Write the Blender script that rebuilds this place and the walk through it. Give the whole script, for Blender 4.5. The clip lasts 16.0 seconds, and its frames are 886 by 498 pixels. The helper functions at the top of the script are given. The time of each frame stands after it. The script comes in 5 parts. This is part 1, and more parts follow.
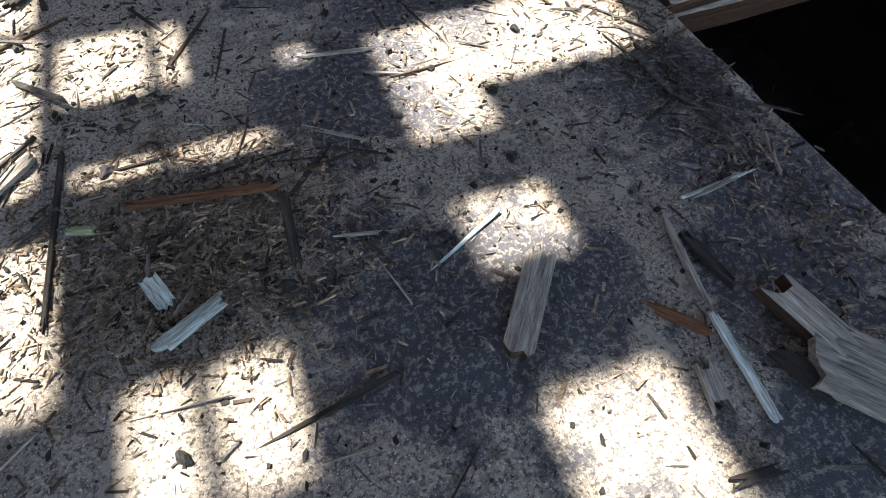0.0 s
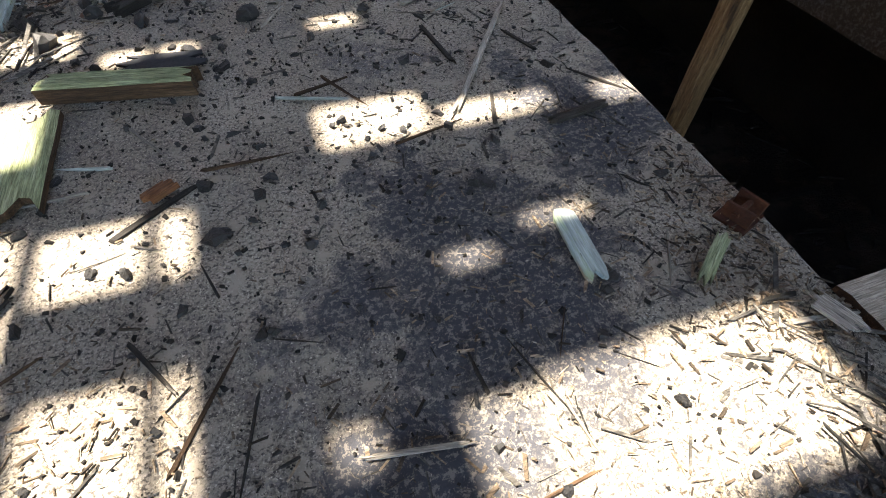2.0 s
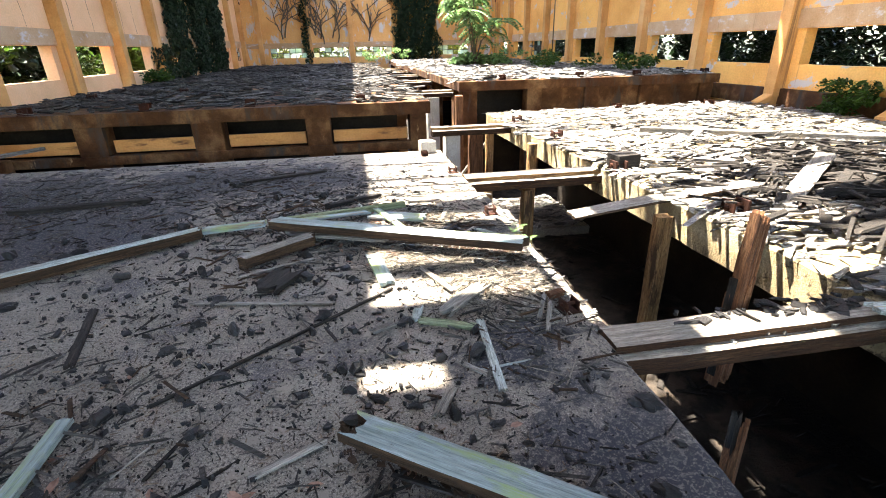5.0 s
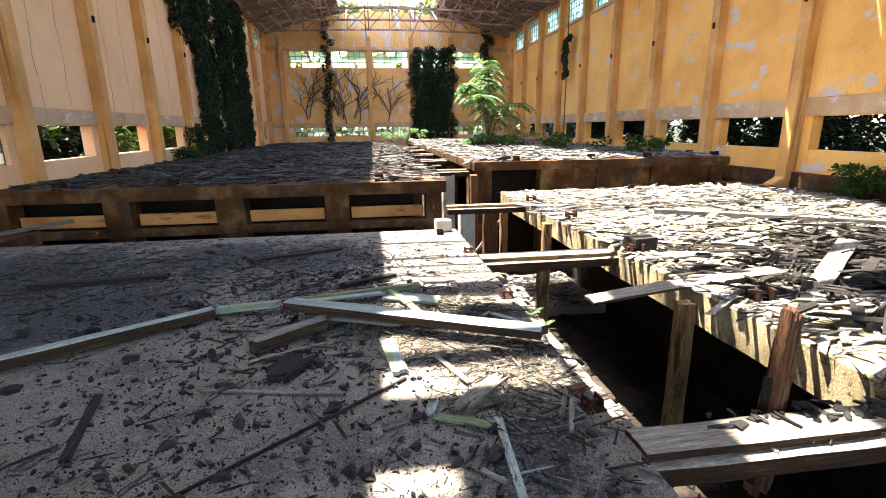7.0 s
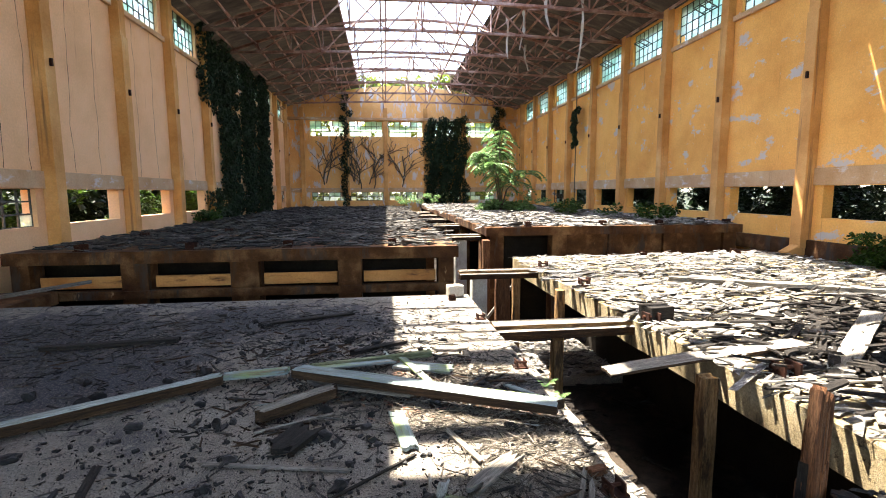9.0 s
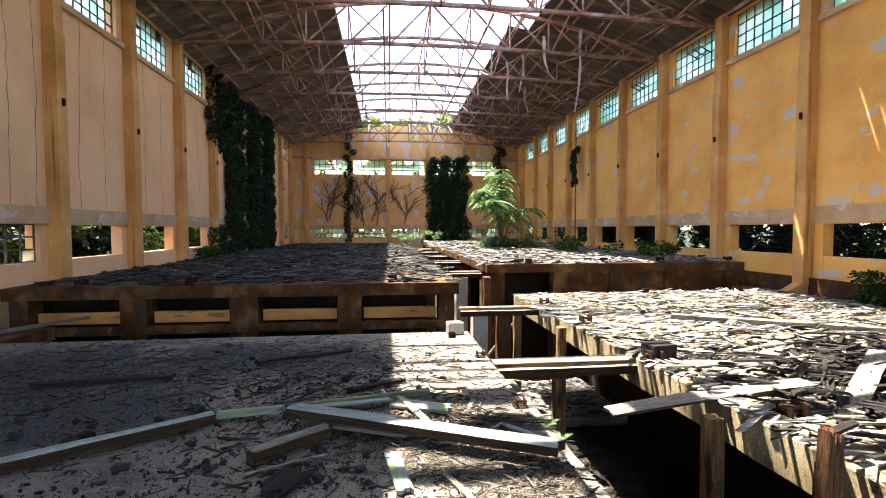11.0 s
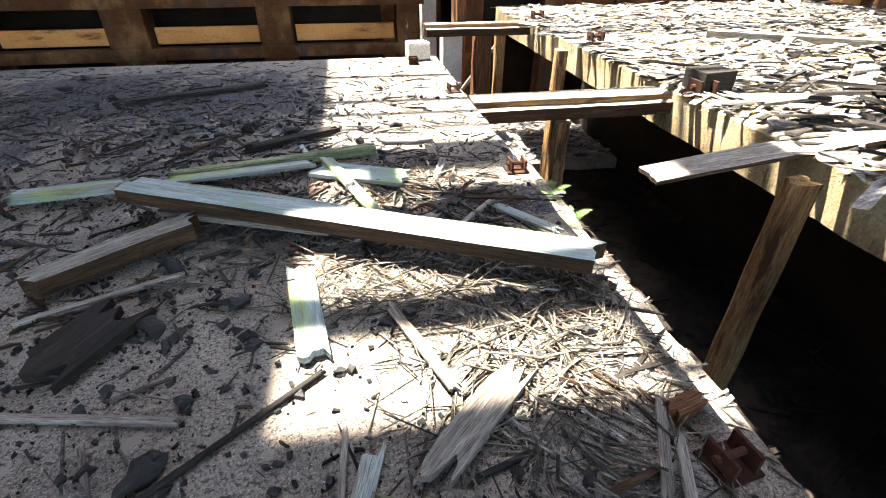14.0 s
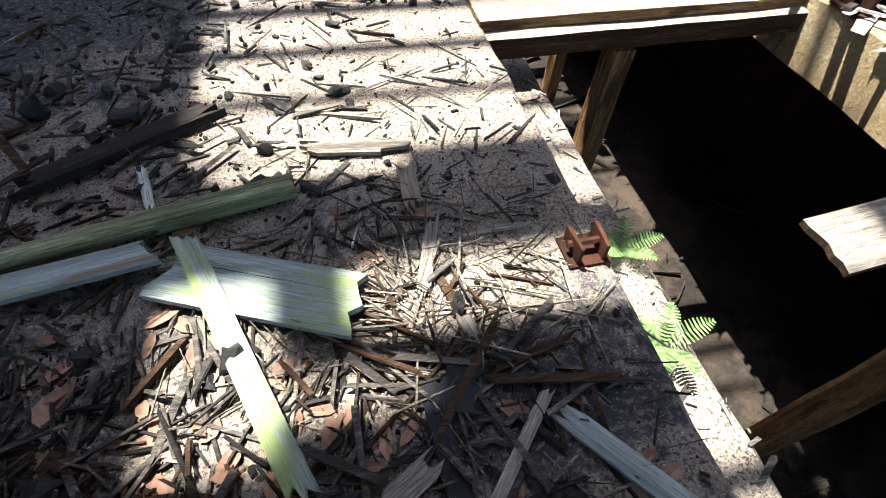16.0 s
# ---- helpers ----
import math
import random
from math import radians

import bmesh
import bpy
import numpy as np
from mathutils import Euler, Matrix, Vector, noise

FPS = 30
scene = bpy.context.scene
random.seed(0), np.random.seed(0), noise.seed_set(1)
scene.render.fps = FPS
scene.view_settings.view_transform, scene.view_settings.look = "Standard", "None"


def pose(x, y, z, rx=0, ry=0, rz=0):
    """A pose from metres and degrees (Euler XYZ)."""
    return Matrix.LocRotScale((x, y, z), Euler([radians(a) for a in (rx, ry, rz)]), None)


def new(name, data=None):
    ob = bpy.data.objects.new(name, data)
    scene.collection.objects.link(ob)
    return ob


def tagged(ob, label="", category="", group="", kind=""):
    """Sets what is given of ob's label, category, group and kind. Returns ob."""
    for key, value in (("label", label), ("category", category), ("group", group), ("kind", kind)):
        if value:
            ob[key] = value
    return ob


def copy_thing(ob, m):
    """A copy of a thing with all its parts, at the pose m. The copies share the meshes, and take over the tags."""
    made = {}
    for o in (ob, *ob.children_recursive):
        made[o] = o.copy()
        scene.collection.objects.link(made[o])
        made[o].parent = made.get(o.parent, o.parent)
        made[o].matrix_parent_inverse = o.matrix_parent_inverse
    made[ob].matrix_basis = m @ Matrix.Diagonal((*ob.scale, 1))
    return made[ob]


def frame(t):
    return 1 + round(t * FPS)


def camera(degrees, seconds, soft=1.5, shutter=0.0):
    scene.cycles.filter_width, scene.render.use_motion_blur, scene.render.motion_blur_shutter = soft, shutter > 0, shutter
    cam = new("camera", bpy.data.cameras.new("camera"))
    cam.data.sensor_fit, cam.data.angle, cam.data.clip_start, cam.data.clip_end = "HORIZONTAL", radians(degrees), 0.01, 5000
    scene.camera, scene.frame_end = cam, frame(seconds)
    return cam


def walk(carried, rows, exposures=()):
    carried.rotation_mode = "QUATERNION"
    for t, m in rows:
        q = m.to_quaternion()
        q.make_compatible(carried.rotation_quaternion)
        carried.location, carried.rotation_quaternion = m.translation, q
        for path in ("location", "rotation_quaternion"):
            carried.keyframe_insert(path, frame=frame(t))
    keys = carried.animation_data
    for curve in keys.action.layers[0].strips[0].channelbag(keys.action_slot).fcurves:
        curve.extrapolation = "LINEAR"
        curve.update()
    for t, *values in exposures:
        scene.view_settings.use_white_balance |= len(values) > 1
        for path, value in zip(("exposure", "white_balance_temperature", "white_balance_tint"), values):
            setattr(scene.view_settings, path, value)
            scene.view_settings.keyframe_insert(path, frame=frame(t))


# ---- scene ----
LENS = 85.5
cam = camera(LENS, 16.0, soft=1.0)
PATH = [
    (0.0, -0.084, 0.411, 1.208, 30.58, -0.60, -22.11),
    (0.5, -0.135, 0.666, 1.225, 31.28, -0.61, -22.61),
    (1.0, -0.072, 0.934, 1.250, 31.95, -0.47, -21.97),
    (1.5, 0.040, 1.292, 1.301, 32.80, -0.60, -21.44),
    (2.0, 0.094, 1.701, 1.288, 36.66, 0.21, -19.49),
    (2.5, 0.131, 2.094, 1.296, 42.39, 0.63, -17.09),
    (3.0, 0.186, 2.502, 1.376, 47.72, 1.13, -14.98),
    (3.5, 0.248, 2.922, 1.423, 53.21, 1.45, -12.60),
    (4.0, 0.277, 3.316, 1.462, 58.96, 1.39, -10.81),
    (4.5, 0.268, 3.669, 1.541, 64.23, 1.38, -10.27),
    (5.0, 0.199, 3.944, 1.589, 67.16, 1.17, -9.98),
    (5.2, 0.192, 4.024, 1.607, 67.77, 1.25, -9.72),
    (7.5, 0.186, 4.045, 1.684, 77.80, 0.53, -7.85),
    (8.0, 0.187, 4.062, 1.695, 79.53, 0.47, -7.42),
    (8.5, 0.179, 4.055, 1.696, 81.34, 0.40, -7.05),
    (9.0, 0.178, 4.056, 1.713, 83.23, 0.29, -6.76),
    (9.5, 0.160, 4.022, 1.731, 87.48, 0.18, -6.33),
    (9.7, 0.154, 4.018, 1.730, 88.32, 0.17, -6.28),
    (11.8, 0.236, 4.187, 1.604, 85.57, 0.19, -6.98),
    (12.0, 0.236, 4.299, 1.544, 83.30, 0.43, -7.45),
    (12.5, 0.269, 4.626, 1.456, 76.91, 0.82, -8.17),
    (13.0, 0.398, 4.980, 1.360, 69.60, -0.00, -8.85),
    (13.5, 0.497, 5.348, 1.319, 63.25, -0.38, -9.50),
    (14.0, 0.529, 5.851, 1.216, 56.83, -0.21, -10.07),
    (14.5, 0.558, 6.360, 1.225, 51.39, -0.62, -10.74),
    (15.0, 0.612, 6.850, 1.233, 48.45, -1.27, -11.47),
    (15.5, 0.699, 7.290, 1.195, 42.67, -1.75, -12.03),
    (16.0, 0.793, 7.715, 1.156, 37.60, -2.36, -13.01),
]
EXPOSURES = [(0.0, 3.2, 6650, 11), (1.0, 3.42, 6750, 11), (2.0, 3.42, 7150, 11), (2.5, 3.62, 7150, 11), (3.0, 3.80, 7200, 11), (4.0, 4.02, 6950, 11), (5.2, 3.95, 6950, 11), (7.5, 3.34, 6950, 11), (9.5, 3.18, 6950, 11), (12.0, 2.82, 6950, 11), (12.7, 3.26, 6950, 11), (13.4, 3.66, 6950, 11), (14.0, 3.72, 6900, 11), (14.5, 3.62, 6850, 11), (15.0, 3.32, 6750, 11), (15.5, 2.98, 6650, 11), (16.0, 2.70, 6500, 11)]
walk(cam, [(t, pose(*p)) for t, *p in PATH], EXPOSURES)

# ---- light ----
SUN_X, SUN_Y = -0.20, 0.30          # towards the sun, for one metre up
to_sun = Vector((SUN_X, SUN_Y, 1.0)).normalized()
world = bpy.data.worlds.new("world")
scene.world = world
world.use_nodes = True
wn, wl = world.node_tree.nodes, world.node_tree.links
sky = wn.new("ShaderNodeTexSky")
sky.sky_type, sky.sun_disc = "NISHITA", False
sky.sun_elevation = math.asin(to_sun.z)
sky.sun_rotation = math.atan2(to_sun.x, to_sun.y)
wl.new(sky.outputs[0], wn["Background"].inputs[0])
wn["Background"].inputs[1].default_value = 0.15
sun_data = bpy.data.lights.new("sun", "SUN")
sun_data.energy, sun_data.angle, sun_data.color = 5.0, radians(0.53), (1.0, 0.95, 0.86)
sun = new("sun", sun_data)
sun.rotation_mode = "QUATERNION"
sun.rotation_quaternion = to_sun.to_track_quat("Z", "Y")
sun.location = (0, 10, 40)

# ---- materials ----


def ramp(nodes, stops):
    r = nodes.new("ShaderNodeValToRGB")
    el = r.color_ramp.elements
    while len(el) < len(stops):
        el.new(0.5)
    for e, (p, c) in zip(el, stops):
        e.position, e.color = p, (*c, 1.0)
    return r


def noise_node(nt, coord, scale, detail=6.0, rough=0.6, stretch=(1, 1, 1)):
    m = nt.nodes.new("ShaderNodeMapping")
    m.inputs["Scale"].default_value = stretch
    nt.links.new(coord, m.inputs["Vector"])
    n = nt.nodes.new("ShaderNodeTexNoise")
    n.inputs["Scale"].default_value, n.inputs["Detail"].default_value, n.inputs["Roughness"].default_value = scale, detail, rough
    nt.links.new(m.outputs[0], n.inputs["Vector"])
    return n


def mixed(nt, fac, a, b, mode="MIX"):
    m = nt.nodes.new("ShaderNodeMix")
    m.data_type, m.blend_type = "RGBA", mode
    for sock, v in ((m.inputs[0], fac), (m.inputs[6], a), (m.inputs[7], b)):
        if isinstance(v, (int, float)):
            sock.default_value = v
        elif isinstance(v, tuple):
            sock.default_value = (*v, 1.0)
        else:
            nt.links.new(v, sock)
    return m.outputs[2]


def surface(name, colours, scale=1.0, fine=40.0, rough=0.85, bump=0.3, depth=0.01, stretch=(1, 1, 1), metal=0.0,
            overlays=(), vary=0.0, speck=0.25, coords="Object", island=False):
    """colours: stops of (position, colour) over the large variation; overlays: (scale, low, high, colour, stretch)."""
    mat = bpy.data.materials.new(name)
    mat.use_nodes = True
    nt = mat.node_tree
    bsdf = nt.nodes["Principled BSDF"]
    tc = nt.nodes.new("ShaderNodeTexCoord")
    info = nt.nodes.new("ShaderNodeObjectInfo")
    shift = nt.nodes.new("ShaderNodeVectorMath")
    shift.operation = "ADD"
    nt.links.new(tc.outputs[coords], shift.inputs[0])
    times_ = nt.nodes.new("ShaderNodeVectorMath")
    times_.operation = "SCALE"
    times_.inputs[0].default_value = (17.0, 31.0, 23.0)
    rnd = info.outputs["Random"]
    if island:
        rnd = nt.nodes.new("ShaderNodeNewGeometry").outputs["Random Per Island"]
    if vary or island:
        nt.links.new(rnd, times_.inputs["Scale"])
        nt.links.new(times_.outputs[0], shift.inputs[1])
    co = shift.outputs[0]
    big = noise_node(nt, co, scale, 7.0, 0.62, stretch)
    r = ramp(nt.nodes, colours)
    nt.links.new(big.outputs[0], r.inputs[0])
    col = r.outputs[0]
    small = noise_node(nt, co, fine, 5.0, 0.7, stretch)
    rs = ramp(nt.nodes, [(0.25, (1 - speck * 1.8,) * 3), (0.75, (1 + speck,) * 3)])
    nt.links.new(small.outputs[0], rs.inputs[0])
    col = mixed(nt, 1.0, col, rs.outputs[0], "MULTIPLY")
    for sc, lo, hi, c, st in overlays:
        n = noise_node(nt, co, sc, 8.0, 0.68, st)
        k = ramp(nt.nodes, [(lo, (0, 0, 0)), (hi, (1, 1, 1))])
        nt.links.new(n.outputs[0], k.inputs[0])
        col = mixed(nt, k.outputs[0], col, c)
    if vary:
        rv = ramp(nt.nodes, [(0.0, (1 - vary,) * 3), (1.0, (1 + vary * 0.7,) * 3)])
        nt.links.new(rnd, rv.inputs[0])
        col = mixed(nt, 1.0, col, rv.outputs[0], "MULTIPLY")
    nt.links.new(col, bsdf.inputs["Base Color"])
    bsdf.inputs["Roughness"].default_value = rough
    bsdf.inputs["Metallic"].default_value = metal
    bsdf.inputs["Specular IOR Level"].default_value = 0.2
    if bump:
        b = nt.nodes.new("ShaderNodeBump")
        b.inputs["Strength"].default_value, b.inputs["Distance"].default_value = bump, depth
        nt.links.new(small.outputs[0], b.inputs["Height"])
        nt.links.new(b.outputs[0], bsdf.inputs["Normal"])
    return mat


GRAIN = (0.6, 9, 9)
concrete = surface("slab_concrete", [(0.28, (0.135, 0.115, 0.094)), (0.5, (0.23, 0.20, 0.163)), (0.72, (0.32, 0.28, 0.228))], 1.3, 105, 0.93, 1.0, 0.010, speck=0.75,
                   overlays=[(0.75, 0.52, 0.60, (0.085, 0.080, 0.080), (1, 1, 1)), (70, 0.53, 0.548, (0.062, 0.054, 0.048), (1, 1, 1)), (110, 0.595, 0.61, (0.45, 0.395, 0.32), (1, 1, 1)), (9.0, 0.57, 0.60, (0.24, 0.21, 0.17), (1, 1, 1)),
                             (30, 0.62, 0.65, (0.04, 0.036, 0.033), (1, 1, 1)), (75, 0.64, 0.655, (0.018, 0.016, 0.015), (1, 1, 1)),
                             (4.1, 0.66, 0.70, (0.05, 0.046, 0.043), (1, 1, 1)), (130, 0.62, 0.64, (0.48, 0.43, 0.36), (1, 1, 1))])


def scorch_and_darken(mat, marks, colour, speckle=0.42):
    """Burnt stains and broad darkened areas with ragged, speckled edges: x, y, radius of each."""
    nt = mat.node_tree
    b = nt.nodes["Principled BSDF"]
    col = b.inputs["Base Color"].links[0].from_socket
    tc = nt.nodes.new("ShaderNodeTexCoord")
    bend = noise_node(nt, tc.outputs["Object"], 1.9, 6.0, 0.62)
    warp = nt.nodes.new("ShaderNodeVectorMath")
    warp.operation = "MULTIPLY_ADD"
    warp.inputs[1].default_value, warp.inputs[2].default_value = (1.5, 1.5, 0), (-0.75, -0.75, 0)
    nt.links.new(bend.outputs["Color"], warp.inputs[0])
    bent = nt.nodes.new("ShaderNodeVectorMath")
    bent.operation = "ADD"
    nt.links.new(tc.outputs["Object"], bent.inputs[0])
    nt.links.new(warp.outputs[0], bent.inputs[1])
    total = None
    for x, y, rad in marks:
        d = nt.nodes.new("ShaderNodeVectorMath")
        d.operation = "DISTANCE"
        d.inputs[1].default_value = (x, y, 0)
        nt.links.new(bent.outputs[0], d.inputs[0])
        m = nt.nodes.new("ShaderNodeMapRange")
        m.inputs["From Min"].default_value, m.inputs["From Max"].default_value = 0.0, rad
        m.inputs["To Min"].default_value, m.inputs["To Max"].default_value = 0.37, 0.0
        nt.links.new(d.outputs["Value"], m.inputs["Value"])
        if total is None:
            total = m.outputs[0]
        else:
            a = nt.nodes.new("ShaderNodeMath")
            a.operation = "MAXIMUM"
            nt.links.new(total, a.inputs[0])
            nt.links.new(m.outputs[0], a.inputs[1])
            total = a.outputs[0]
    for scale, lo, hi in ((2.6, 0.67, 0.71), (11.0, 0.66, 0.69), (60.0, 0.70, 0.74)):
        n = noise_node(nt, tc.outputs["Object"], scale, 9.0, 0.72)
        a = nt.nodes.new("ShaderNodeMath")
        a.operation = "ADD"
        nt.links.new(total, a.inputs[0])
        nt.links.new(n.outputs[0], a.inputs[1])
        k = ramp(nt.nodes, [(lo, (0, 0, 0)), (hi, (0.82, 0.82, 0.82))])
        nt.links.new(a.outputs[0], k.inputs[0])
        col = mixed(nt, k.outputs[0], col, colour)
    n = noise_node(nt, tc.outputs["Object"], 44.0, 7.0, 0.8)
    k = ramp(nt.nodes, [(0.53, (0, 0, 0)), (0.542, (speckle,) * 3)])
    nt.links.new(n.outputs[0], k.inputs[0])
    col = mixed(nt, k.outputs[0], col, (0.27, 0.235, 0.19))
    nt.links.new(col, b.inputs["Base Color"])


# the far-left marks past y 8.5 broadly darken that end of the deck
scorch_and_darken(concrete, [(0.15, 0.85, 0.75), (1.15, 0.75, 0.6), (0.95, 0.2, 0.5), (0.5, 2.45, 0.8), (1.25, 3.2, 0.6), (1.25, 1.4, 0.55), (0.1, 1.75, 0.45), (1.2, 5.2, 0.7), (1.1, 6.1, 0.6), (-4.2, 9.8, 3.0), (-2.6, 8.9, 1.8), (-1.8, 10.6, 1.7), (-0.6, 10.4, 1.6), (1.2, 8.1, 0.6)],
       (0.036, 0.037, 0.044))
old_concrete = surface("rough_concrete", [(0.3, (0.15, 0.11, 0.06)), (0.5, (0.29, 0.225, 0.125)), (0.7, (0.40, 0.34, 0.23))], 2.2, 45, 0.95, 0.9, 0.02,
                       overlays=[(3.0, 0.60, 0.68, (0.06, 0.05, 0.04), (1, 1, 0.25)), (30, 0.62, 0.70, (0.12, 0.09, 0.05), (1, 1, 1))])
# broad dark brown over the near end of the right deck
scorch_and_darken(old_concrete, [(3.3, 3.2, 4.6), (3.3, 0.0, 5.0), (3.3, 4.8, 1.8)], (0.026, 0.014, 0.007), 0.12)
pale_concrete = surface("pale_concrete", [(0.3, (0.36, 0.33, 0.28)), (0.7, (0.55, 0.50, 0.43))], 2.5, 50, 0.9, 0.5, 0.008,
                        overlays=[(4.0, 0.60, 0.70, (0.18, 0.14, 0.09), (1, 1, 0.3))])
block_concrete = surface("stained_concrete", [(0.3, (0.032, 0.011, 0.004)), (0.5, (0.082, 0.034, 0.012)), (0.7, (0.22, 0.12, 0.052))], 1.6, 40, 0.92, 0.7, 0.012,
                         overlays=[(2.4, 0.54, 0.64, (0.05, 0.038, 0.03), (1, 1, 0.2)), (6.0, 0.66, 0.72, (0.34, 0.22, 0.12), (1, 1, 0.3))])
# pit shade is put into these near-black floor and wall colours
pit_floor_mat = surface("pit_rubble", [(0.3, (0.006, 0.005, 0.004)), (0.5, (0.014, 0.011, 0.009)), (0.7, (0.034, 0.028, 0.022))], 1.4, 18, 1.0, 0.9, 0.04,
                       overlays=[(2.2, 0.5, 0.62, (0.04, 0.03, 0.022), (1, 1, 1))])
shade_dark = surface("shade_dark_concrete", [(0.3, (0.007, 0.0055, 0.0045)), (0.7, (0.024, 0.018, 0.012))], 1.2, 20, 1.0, 0.5, 0.02)
plaster_left = surface("peach_plaster", [(0.3, (0.70, 0.40, 0.20)), (0.55, (0.82, 0.49, 0.26)), (0.75, (0.85, 0.54, 0.31))], 0.5, 22, 0.9, 0.25, 0.005, speck=0.08,
                       overlays=[(1.2, 0.62, 0.78, (0.40, 0.20, 0.09), (3, 3, 0.25))])
plaster_right = surface("orange_plaster", [(0.3, (0.68, 0.31, 0.075)), (0.55, (0.83, 0.425, 0.115)), (0.75, (0.86, 0.48, 0.155))], 0.5, 22, 0.9, 0.3, 0.005, speck=0.1,
                        overlays=[(0.9, 0.585, 0.62, (0.52, 0.45, 0.40), (1, 1, 1.6)), (6.0, 0.66, 0.70, (0.60, 0.54, 0.48), (1, 1, 1)),
                                  (1.5, 0.64, 0.76, (0.30, 0.14, 0.05), (4, 4, 0.2))])
pilaster_paint = surface("ochre_paint", [(0.3, (0.42, 0.19, 0.055)), (0.55, (0.62, 0.32, 0.11)), (0.75, (0.74, 0.45, 0.2))], 0.7, 25, 0.88, 0.35, 0.006, speck=0.1,
                         overlays=[(1.3, 0.58, 0.70, (0.22, 0.12, 0.06), (5, 5, 0.18))])
sill_paint = surface("weathered_band_paint", [(0.3, (0.44, 0.25, 0.11)), (0.7, (0.60, 0.42, 0.26))], 1.1, 25, 0.9, 0.35, 0.006, speck=0.12,
                     overlays=[(1.6, 0.56, 0.64, (0.56, 0.50, 0.46), (1, 1, 2)), (2.0, 0.62, 0.74, (0.28, 0.16, 0.08), (4, 4, 0.2))])
band_orange = surface("orange_board_paint", [(0.3, (0.40, 0.16, 0.045)), (0.7, (0.62, 0.30, 0.10))], 1.2, 30, 0.85, 0.3, 0.005, speck=0.15,
                      overlays=[(2.5, 0.55, 0.66, (0.16, 0.07, 0.03), (0.6, 3, 3))])
steel = surface("rusted_red_steel", [(0.3, (0.14, 0.06, 0.042)), (0.5, (0.30, 0.17, 0.13)), (0.7, (0.56, 0.42, 0.36))], 1.5, 18, 0.75, 0.3, 0.004, metal=0.2, vary=0.25)
rust = surface("rust", [(0.3, (0.016, 0.007, 0.005)), (0.6, (0.048, 0.017, 0.009)), (0.8, (0.11, 0.045, 0.022))], 9, 80, 0.9, 0.6, 0.004, metal=0.2, vary=0.2)
roof_sheet = surface("dark_roof_boards", [(0.3, (0.024, 0.019, 0.015)), (0.55, (0.060, 0.049, 0.038)), (0.75, (0.13, 0.108, 0.085))], 0.8, 12, 0.9, 0.4, 0.01, stretch=(1, 4, 1))
mullion = surface("rusty_window_steel", [(0.3, (0.05, 0.055, 0.05)), (0.7, (0.14, 0.13, 0.11))], 5, 40, 0.8, 0.2, 0.002, metal=0.2)
WOODS = {}


def wood(name, cols, overlays=(), vary=0.3, rough=0.85, bump=0.8, island=False):
    streaks = ((9, 0.62, 0.67, tuple(0.25 * c for c in cols[0][1]), (0.35, 22, 22)),)
    WOODS[name] = surface(name, cols, 5.0, 30, rough, bump, 0.008, GRAIN, overlays=tuple(overlays) + streaks, vary=vary, speck=0.5, island=island)
    return WOODS[name]


grey_wood = wood("weathered_grey_wood", [(0.3, (0.11, 0.095, 0.08)), (0.55, (0.25, 0.225, 0.19)), (0.75, (0.42, 0.385, 0.33))],
                 [(4, 0.60, 0.68, (0.05, 0.045, 0.04), (1, 12, 12))])
green_wood = wood("faded_green_wood", [(0.3, (0.20, 0.23, 0.20)), (0.55, (0.42, 0.46, 0.42)), (0.75, (0.60, 0.63, 0.58))],
                  [(3, 0.58, 0.68, (0.30, 0.26, 0.17), GRAIN), (5, 0.64, 0.7, (0.04, 0.045, 0.035), (1, 14, 14))])
lime_wood = wood("lime_green_wood", [(0.3, (0.10, 0.115, 0.055)), (0.55, (0.24, 0.27, 0.15)), (0.75, (0.42, 0.44, 0.29))],
                 [(4, 0.60, 0.68, (0.10, 0.08, 0.04), (1, 12, 12))])
brown_wood = wood("brown_timber", [(0.3, (0.15, 0.075, 0.026)), (0.55, (0.32, 0.18, 0.075)), (0.75, (0.50, 0.33, 0.17))],
                  [(2.2, 0.54, 0.62, (0.06, 0.032, 0.016), (0.7, 5, 5)), (1.4, 0.57, 0.66, (0.10, 0.075, 0.05), (1, 2, 2))], 0.2, bump=1.0)
red_wood = wood("rotten_red_wood", [(0.3, (0.06, 0.024, 0.012)), (0.55, (0.15, 0.065, 0.028)), (0.75, (0.27, 0.14, 0.07))],
                [(4, 0.58, 0.66, (0.03, 0.012, 0.008), (1, 12, 12))], 0.15, bump=1.0)
dark_wood = wood("dark_rotten_wood", [(0.3, (0.009, 0.008, 0.007)), (0.6, (0.030, 0.025, 0.021)), (0.8, (0.10, 0.08, 0.06))])
straw = wood("splintered_straw_wood", [(0.3, (0.06, 0.05, 0.04)), (0.55, (0.19, 0.163, 0.13)), (0.75, (0.42, 0.37, 0.30))], vary=0.9, island=True)
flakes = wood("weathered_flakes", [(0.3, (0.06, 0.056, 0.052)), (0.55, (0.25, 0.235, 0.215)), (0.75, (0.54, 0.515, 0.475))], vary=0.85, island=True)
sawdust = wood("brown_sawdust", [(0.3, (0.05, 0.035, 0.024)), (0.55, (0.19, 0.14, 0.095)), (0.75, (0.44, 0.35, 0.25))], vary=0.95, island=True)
# darker copy of flakes: dark litter, and the far left deck's shade
dark_shaded_flakes = wood("dark_shaded_weathered_flakes", [(0.3, (0.02, 0.018, 0.016)), (0.55, (0.07, 0.064, 0.056)), (0.75, (0.20, 0.18, 0.155))], vary=0.85, island=True)
